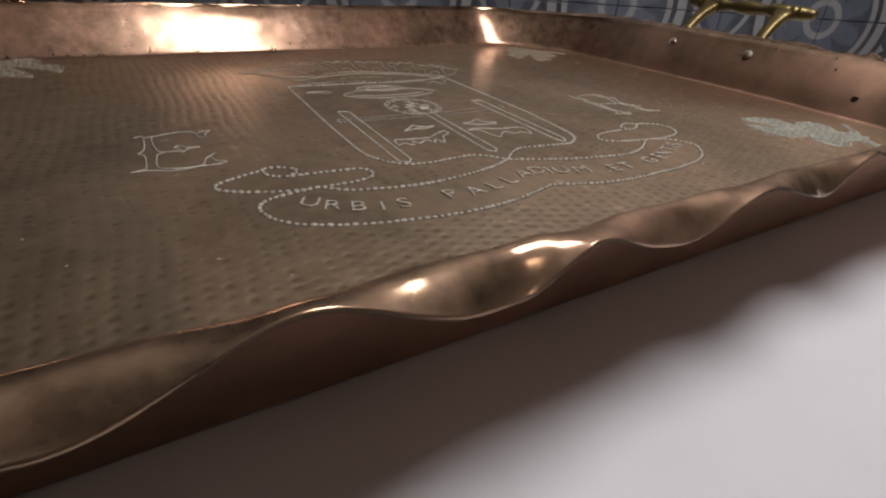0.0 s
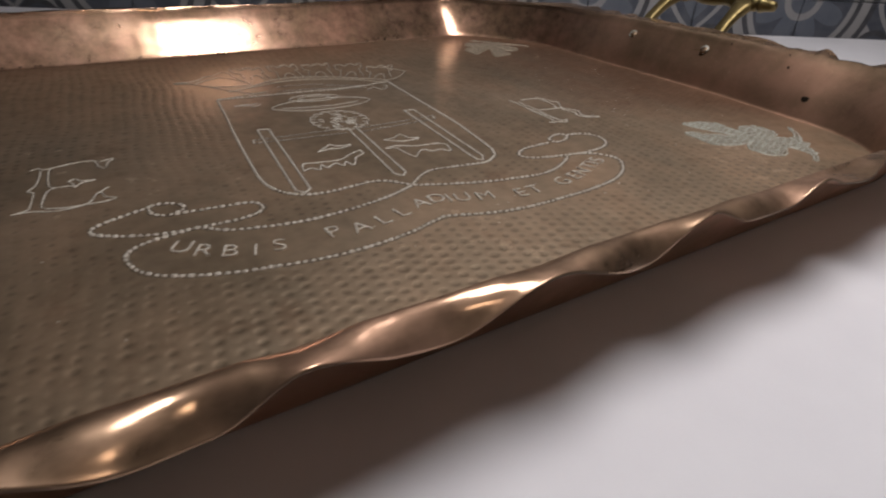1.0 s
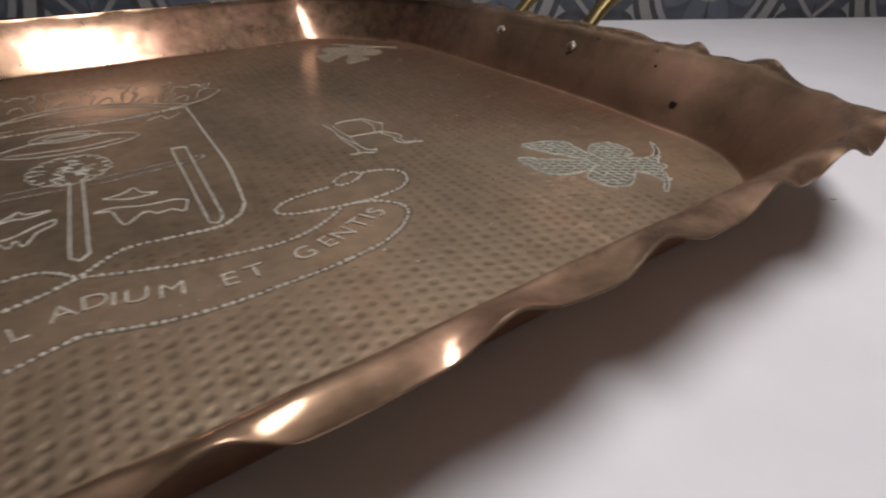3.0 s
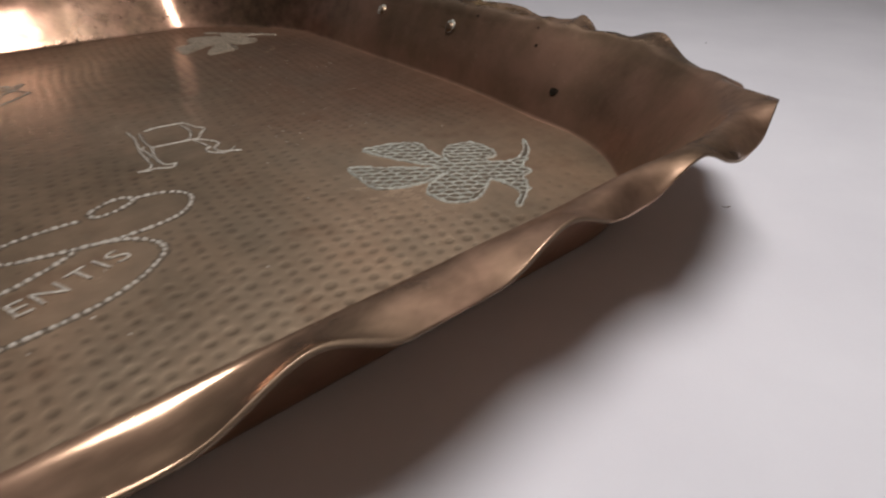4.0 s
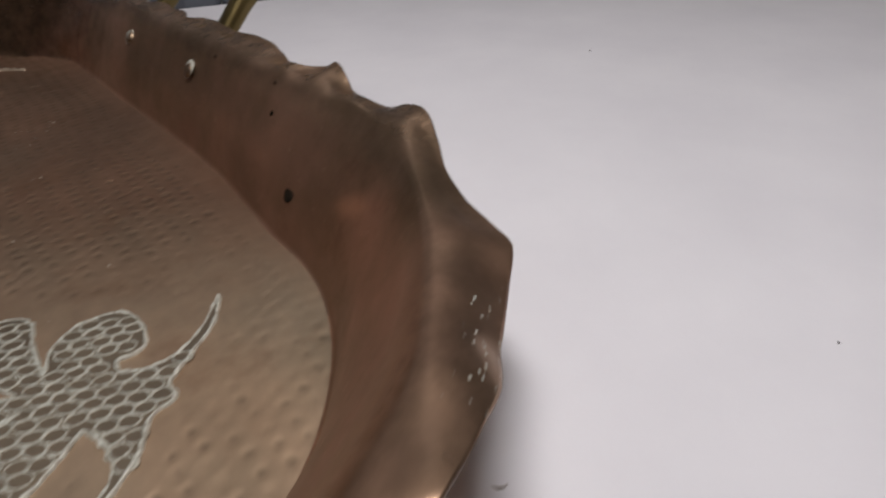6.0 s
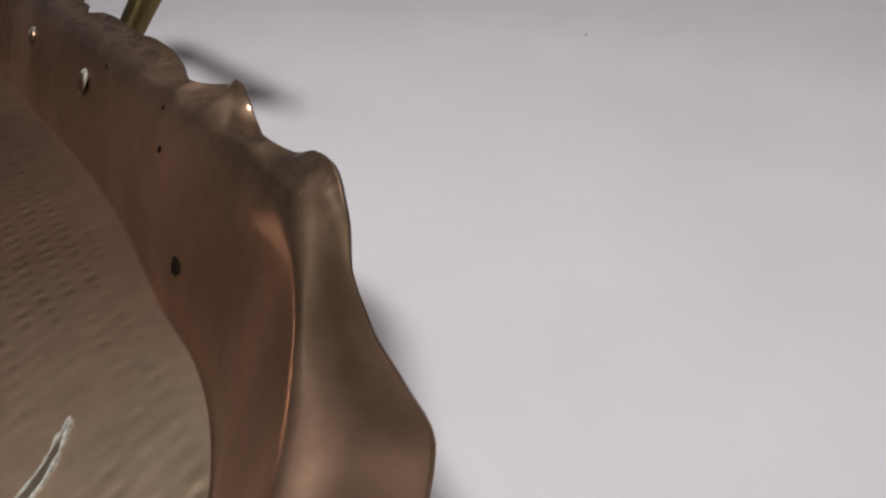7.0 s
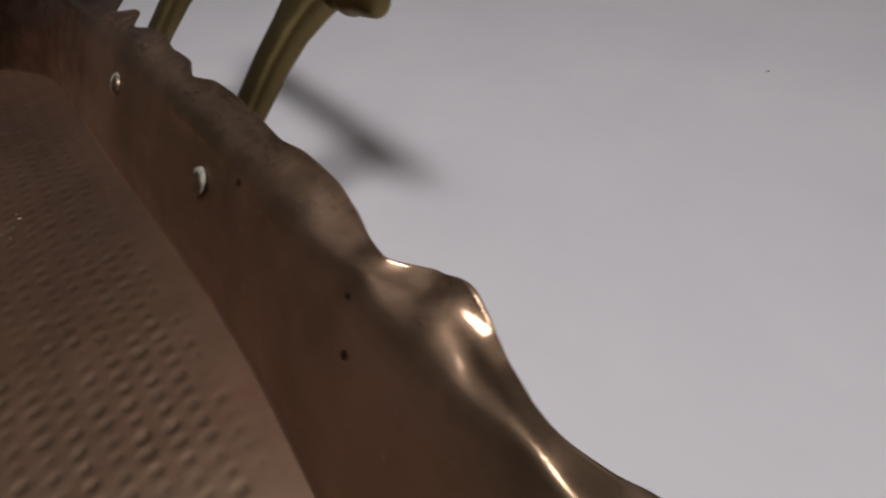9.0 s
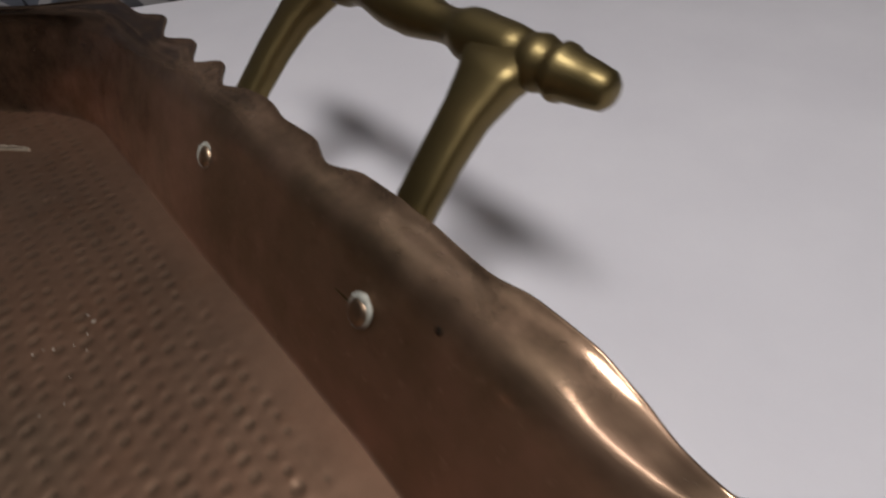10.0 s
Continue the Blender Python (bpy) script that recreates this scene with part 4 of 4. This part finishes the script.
chased("letter_E", stroke_E, width=0.0006, height=0.0004, label="ornamental outlined letter E")
stroke_R = [("curve", [(1.328, 1.066), (1.34, 0.953), (1.333, 0.826), (1.329, 0.745), (1.335, 0.637), (1.334, 0.563), (1.304, 0.528), (1.276, 0.529)]), ("curve", [(1.374, 1.011), (1.369, 0.921), (1.375, 0.827), (1.385, 0.785)]),
            ("curve", [(1.385, 0.785), (1.37, 0.689), (1.372, 0.593), (1.39, 0.541), (1.423, 0.531)]), ("curve", [(1.276, 0.529), (1.312, 0.518), (1.342, 0.525), (1.402, 0.495), (1.43, 0.54)]),
            ("curve", [(1.385, 0.785), (1.458, 0.779), (1.533, 0.774), (1.571, 0.771)]), ("curve", [(1.534, 1.044), (1.587, 1.034), (1.619, 0.946), (1.65, 0.891), (1.614, 0.831), (1.59, 0.774), (1.565, 0.749)]),
            ("curve", [(1.567, 1.008), (1.583, 0.914), (1.562, 0.815), (1.533, 0.774)]), ("curve", [(1.565, 0.749), (1.589, 0.677), (1.598, 0.618), (1.579, 0.616), (1.581, 0.564), (1.626, 0.52), (1.67, 0.536), (1.691, 0.562)]),
            ("curve", [(1.571, 0.771), (1.621, 0.714), (1.648, 0.648), (1.614, 0.605), (1.622, 0.548), (1.704, 0.50)]), ("curve", [(1.398, 1.03), (1.447, 1.051)]), ("curve", [(1.354, 0.809), (1.339, 0.795), (1.354, 0.726), (1.358, 0.658)]),
            ("curve", [(1.447, 1.051), (1.49, 1.05), (1.534, 1.044)])]
chased("letter_R", stroke_R, width=0.00065, height=0.0005, label="ornamental outlined letter R")

# motto along the ribbon
MOTTO = [("U", -1.069, -0.179, -28), ("R", -1.0, -0.239, -24), ("B", -0.912, -0.284, -18), ("I", -0.823, -0.318, -14), ("S", -0.732, -0.319, -6),
         ("P", -0.51, -0.305, 6), ("A", -0.394, -0.313, 10), ("L", -0.283, -0.291, 12), ("L", -0.181, -0.259, 14), ("A", -0.065, -0.213, 8), ("D", 0.027, -0.20, 0), ("I", 0.08, -0.222, -6), ("U", 0.146, -0.238, -8), ("M", 0.252, -0.268, -8),
         ("E", 0.432, -0.308, -2), ("T", 0.522, -0.304, 2), ("G", 0.715, -0.283, 14), ("E", 0.818, -0.255, 18), ("N", 0.896, -0.223, 24), ("T", 0.985, -0.179, 28), ("I", 1.041, -0.15, 30), ("S", 1.091, -0.131, 34)]
for ch, x, y, turn in MOTTO:
    cu = bpy.data.curves.new("motto_letter", "FONT")
    cu.body, cu.size, cu.align_x, cu.align_y = ch, 0.0125, "CENTER", "CENTER"
    cu.extrude, cu.bevel_depth, cu.offset = 0.0002, 0.0001, -0.00032
    tmp = bpy.data.objects.new("tmp", cu)
    me = bpy.data.meshes.new_from_object(tmp)
    bpy.data.objects.remove(tmp)
    ob = part("motto_letter", me, CHASED, tray)
    ob.data.materials.clear()
    ob.data.materials.append(CHASED)
    ob.matrix_local = pose(x / 10, y / 10, 0.0004, 0, 0, turn)

# three bee-shaped corner ornaments, filled with punched scales
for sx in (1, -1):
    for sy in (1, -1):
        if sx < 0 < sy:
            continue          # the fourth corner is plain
        pts = flip(BEE_OUTLINE, sx, sy)
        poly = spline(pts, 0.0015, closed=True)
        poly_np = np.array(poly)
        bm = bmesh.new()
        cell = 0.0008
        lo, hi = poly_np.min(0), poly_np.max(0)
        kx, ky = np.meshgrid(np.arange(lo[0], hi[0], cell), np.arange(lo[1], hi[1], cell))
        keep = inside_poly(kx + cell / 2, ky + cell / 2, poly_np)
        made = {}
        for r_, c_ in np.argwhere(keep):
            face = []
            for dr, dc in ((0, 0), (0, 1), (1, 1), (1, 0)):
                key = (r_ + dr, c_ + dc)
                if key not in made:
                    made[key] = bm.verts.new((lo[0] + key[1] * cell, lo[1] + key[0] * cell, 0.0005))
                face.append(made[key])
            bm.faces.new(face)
        orn = part("corner_ornament", bm, ORNAMENT, tray, "pale bee-shaped corner ornament filled with punched scales")
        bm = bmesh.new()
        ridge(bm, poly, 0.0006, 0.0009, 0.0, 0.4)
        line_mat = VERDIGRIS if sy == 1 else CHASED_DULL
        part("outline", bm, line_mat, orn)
        bm = bmesh.new()
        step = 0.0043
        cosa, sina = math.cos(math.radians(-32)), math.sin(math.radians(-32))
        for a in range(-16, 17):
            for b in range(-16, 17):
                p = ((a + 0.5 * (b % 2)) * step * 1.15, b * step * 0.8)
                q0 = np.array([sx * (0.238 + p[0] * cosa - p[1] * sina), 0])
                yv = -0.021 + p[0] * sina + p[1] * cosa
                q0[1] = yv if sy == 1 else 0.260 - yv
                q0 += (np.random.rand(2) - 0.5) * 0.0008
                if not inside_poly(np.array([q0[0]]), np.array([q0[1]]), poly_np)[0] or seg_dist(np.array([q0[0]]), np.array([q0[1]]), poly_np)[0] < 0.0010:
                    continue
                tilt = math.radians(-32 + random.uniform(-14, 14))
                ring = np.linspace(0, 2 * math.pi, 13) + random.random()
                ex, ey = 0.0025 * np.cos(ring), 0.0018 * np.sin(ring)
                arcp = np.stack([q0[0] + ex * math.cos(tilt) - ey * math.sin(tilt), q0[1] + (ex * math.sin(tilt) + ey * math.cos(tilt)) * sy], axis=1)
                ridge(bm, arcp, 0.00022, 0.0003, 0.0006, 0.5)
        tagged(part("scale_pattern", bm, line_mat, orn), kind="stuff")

# rivets through the rim, and the tarnish spots
WALL_N = Vector((-0.80, 0, 0.60)).normalized()


def on_wall(y, z):
    """A place on the inner face of the handle-side rim at height z."""
    x = HX + float(np.interp(z, [p[1] for p in wall], [p[0] for p in wall]))
    return Vector((x + float(bow(x, y)) * min(1, max(0, 1 - (z - 0.003) / 0.030)), y, z))


def disc(bm, c, n, r, h, seg=20, flat=0.55):
    u_ = n.orthogonal().normalized()
    v_ = n.cross(u_)
    rings = []
    for rr, hh in ((1.0, -0.2), (0.93, 0.5), (flat, 0.95), (0.2, 1.0)):
        rings.append([bm.verts.new(c + (u_ * math.cos(k * 2 * math.pi / seg) + v_ * math.sin(k * 2 * math.pi / seg)) * r * rr + n * h * hh) for k in range(seg)])
    for a, b in zip(rings, rings[1:]):
        for k in range(seg):
            bm.faces.new((a[k], a[(k + 1) % seg], b[(k + 1) % seg], b[k])).smooth = True
    bm.faces.new(rings[-1])


def torus(bm, c, n, r, w, seg=26):
    """An uneven ring, thick on one flank and worn thin on the other."""
    phase = random.uniform(0, 6.28)
    u_ = n.orthogonal().normalized()
    v_ = n.cross(u_)
    rings = []
    for k in range(seg):
        d = u_ * math.cos(k * 2 * math.pi / seg) + v_ * math.sin(k * 2 * math.pi / seg)
        ww = w * (0.06 + max(0.0, 0.75 * math.sin(k * 2 * math.pi / seg + phase) + 0.25)) * random.uniform(0.7, 1.15)
        rings.append([bm.verts.new(c + d * (r + ww * math.cos(t)) + n * (ww * 0.7 * math.sin(t))) for t in np.linspace(0, 2 * math.pi, 6, endpoint=False)])
    for k in range(seg):
        a, b = rings[k], rings[(k + 1) % seg]
        for j in range(6):
            bm.faces.new((a[j], a[(j + 1) % 6], b[(j + 1) % 6], b[j])).smooth = True


for sx in (1, -1):
    for ry in (0.0930, 0.1730):
        c, n = on_wall(ry, 0.0283) + WALL_N * 0.0004, WALL_N.copy()
        if sx < 0:
            c.x, n.x = -c.x, -n.x
        bm = bmesh.new()
        disc(bm, c, n, 0.0032, 0.0010)
        riv = part("rivet", bm, RIVET, tray, "flat copper rivet ringed with dried polish")
        bm = bmesh.new()
        torus(bm, c, n, 0.0035, 0.0011)
        part("residue_ring", bm, VERDIGRIS, riv)
for y, z, r in ((-0.0075, 0.0138, 0.0026), (0.0182, 0.0295, 0.0010), (0.0234, 0.0370, 0.0007), (0.0726, 0.0365, 0.0009)):
    bm = bmesh.new()
    disc(bm, on_wall(y, z) + WALL_N * 0.0005, WALL_N, r, 0.0001, 16)
    part("tarnish_spot", bm, PIT, tray, "small dark tarnish spot on the rim")


# dried polish specks and painted glints near the handle; dark blobs for shaded crease dents
def scatter(name, spots, mat, label):
    bm = bmesh.new()
    for x, y, z, r in spots:
        m = Matrix.Translation((x, y, z)) @ Matrix.Rotation(random.uniform(0, 3.1), 4, "Z") @ Matrix.Diagonal((r * random.uniform(0.8, 2.2), r, r * 0.5, 1))
        bmesh.ops.create_icosphere(bm, subdivisions=1, radius=1.0, matrix=m)
    return tagged(part(name, bm, mat, tray, label), kind="stuff")


# wide scatter paints the sparkle of small nicks; last cluster is dried polish
scatter("polish_and_glint_specks", [(random.gauss(0.215, 0.022), random.uniform(0.0, 0.22), 0.0, random.uniform(0.0002, 0.00042)) for _ in range(45)] + [(random.uniform(-0.2, 0.22), random.uniform(-0.07, 0.0), 0.0, random.uniform(0.0002, 0.0004)) for _ in range(25)] +
        [(random.gauss(0.262, 0.006), random.gauss(0.150, 0.009), 0.0, random.uniform(0.0002, 0.0004)) for _ in range(11)], CHASED, "dried white polish specks and painted glints of small nicks")
# scuff flecks whose paleness also paints the table mirrored in the bend
scuff = []
for i in range(M):
    a = math.degrees(math.atan2(PER[i, 2], -PER[i, 3]))
    if 26 < a < 40 and random.random() < 0.9:
        for _ in range(4):
            q = rows[random.choice((-2, -3, -4, -4, -5, -6))][i]
            scuff.append((q[0] + random.uniform(-0.0006, 0.0006), q[1] + random.uniform(-0.0006, 0.0006), q[2], random.uniform(0.00008, 0.00026)))
scatter("corner_scuff_sheen", scuff, VERDIGRIS, "pale scuffed flecks and painted table reflection on the bent corner of the lip")
# dark blobs stand in for the shade of small dents in the crease
spots = []
for _ in range(34):
    x = random.uniform(-0.26, 0.05) if random.random() < 0.75 else random.uniform(0.05, 0.22)
    o, z = random.choice(((0.0012, 0.0018), (0.0016, 0.0030), (0.0004, 0.0003)))
    spots.append((x, float(square_off(np.array(x), np.array(CY + HY + o))), z, random.uniform(0.0004, 0.0010)))
scatter("crease_dent_shade", spots, PIT, "dark blobs painted for shaded dents along the crease")

# brass handles: a turned bar on two cast brackets
def handle(sx):
    yc, xb, zb = 0.1403, 0.3760, 0.0634
    half_prof = [(0.0, 0.0062), (0.004, 0.0063), (0.009, 0.0056), (0.015, 0.0045), (0.019, 0.0043), (0.0225, 0.0052), (0.0245, 0.0060), (0.027, 0.0063), (0.038, 0.0060),
                 (0.0415, 0.0056), (0.0425, 0.0046), (0.0435, 0.0056), (0.0465, 0.0062), (0.0485, 0.0056), (0.0495, 0.0045), (0.0505, 0.0052), (0.0520, 0.0062), (0.0535, 0.0060),
                 (0.0545, 0.0053), (0.0600, 0.0046), (0.0635, 0.0040), (0.0648, 0.0028), (0.0652, 0.0012)]
    prof = [(-s_, r_) for s_, r_ in half_prof[::-1]] + half_prof[1:]
    bm = bmesh.new()
    lathe(bm, prof, (sx * xb, yc, zb), (0, 1, 0), 32)
    h = part("handle", bm, BRASS, tray, "turned old brass handle on two cast brackets")
    for k in (-1, 1):
        bm = bmesh.new()
        path = [(0.3225, 0.0255, 0.0066, 0.0022), (0.3300, 0.0270, 0.0062, 0.0028), (0.3380, 0.0325, 0.0056, 0.0033), (0.3460, 0.0400, 0.0053, 0.0036), (0.3540, 0.0475, 0.0053, 0.0039),
                (0.3620, 0.0540, 0.0058, 0.0042), (0.3690, 0.0588, 0.0078, 0.0047), (0.3748, 0.0630, 0.0112, 0.0052)]
        rings = []
        for i, (x, z, wy, wt) in enumerate(path):
            a, b = path[max(i - 1, 0)], path[min(i + 1, len(path) - 1)]
            t = Vector((b[0] - a[0], 0, b[1] - a[1])).normalized()
            n = Vector((-t.z, 0, t.x))
            base_y = yc + k * (0.0372 + 0.0042 * (1 - i / (len(path) - 1)))
            ring = []
            for q in range(16):
                ang = q * 2 * math.pi / 16
                ca, sa = math.cos(ang), math.sin(ang)
                ca, sa = math.copysign(abs(ca) ** 0.6, ca), math.copysign(abs(sa) ** 0.6, sa)
                c = Vector((x, base_y, z)) + Vector((0, wy * ca, 0)) + n * wt * sa
                ring.append(bm.verts.new((sx * c.x, c.y, c.z)))
            rings.append(ring)
        for a, b in zip(rings, rings[1:]):
            for q in range(16):
                bm.faces.new((a[q], a[(q + 1) % 16], b[(q + 1) % 16], b[q])).smooth = True
        bm.faces.new(rings[0])
        bm.faces.new(rings[-1])
        bmesh.ops.recalc_face_normals(bm, faces=bm.faces[:])
        part("bracket", bm, BRASS, h)


handle(1)
handle(-1)

# crumbs on the table
def crumb(x, y, size, long_, turn, label, bend=0.25, mat=CRUMB):
    bm = bmesh.new()
    bmesh.ops.create_icosphere(bm, subdivisions=3, radius=size)
    for vert in bm.verts:
        q = vert.co
        q *= 1 + 0.25 * noise.noise(q * 900)
        along = q.x / size
        q.x *= long_
        q.y += bend * size * long_ * (along * along - 0.3 * along ** 3)
    bmesh.ops.translate(bm, verts=bm.verts[:], vec=(0, 0, size * 0.75))
    ob = part("crumb", bm, mat)
    ob.matrix_world = pose(x, y, TOP, 0, 0, turn)
    tagged(ob, label, "crumb", "crumbs on the table")


crumb(0.2957, -0.1109, 0.00022, 8.0, -35, "thin brown curled shred lying on the white table", 0.5, SHRED)
crumb(0.5352, 0.0418, 0.0004, 1.2, 10, "tiny dark speck lying on the white table")
crumb(0.3807, -0.1408, 0.00027, 1.3, 60, "tiny dark speck lying on the white table")

# ---- patterned tiles on the wall, each a piece of its own ----
bm = bmesh.new()
box(bm, (0.0006, 0.0, 0.0006), (0.1494, 0.0075, 0.1494))
bmesh.ops.bevel(bm, geom=[e for e in bm.edges if all(abs(vv.co.y) < 1e-6 for vv in e.verts)], offset=0.0007, segments=1, affect="EDGES")
bmesh.ops.recalc_face_normals(bm, faces=bm.faces[:])
tile_mesh = bpy.data.meshes.new("tile")
bm.to_mesh(tile_mesh)
bm.free()
tile_mesh.materials.append(TILE)
mirrored = tile_mesh.copy()
mirrored.flip_normals()
A0, Z0 = 0.125, 0.045
for i in range(-17, 12):
    for j in range(-1, 4):
        ob = new("tile", tile_mesh if (i + j) % 2 == 0 else mirrored)
        ob.parent = wall_back
        fx_, fz_ = (1 if i % 2 == 0 else -1), (1 if j % 2 == 0 else -1)
        ox = A0 + (i if fx_ > 0 else i + 1) * 0.15
        oz = Z0 + (j if fz_ > 0 else j + 1) * 0.15
        ob.matrix_local = Matrix.Translation((ox, 0, oz)) @ Matrix.Diagonal((fx_, 1, fz_, 1))
setting("grout", slab((-2.6, 0.0072, -0.2), (2.0, 0.008, 0.66)), GROUT, "pale grey grout between the patterned tiles", "grout")
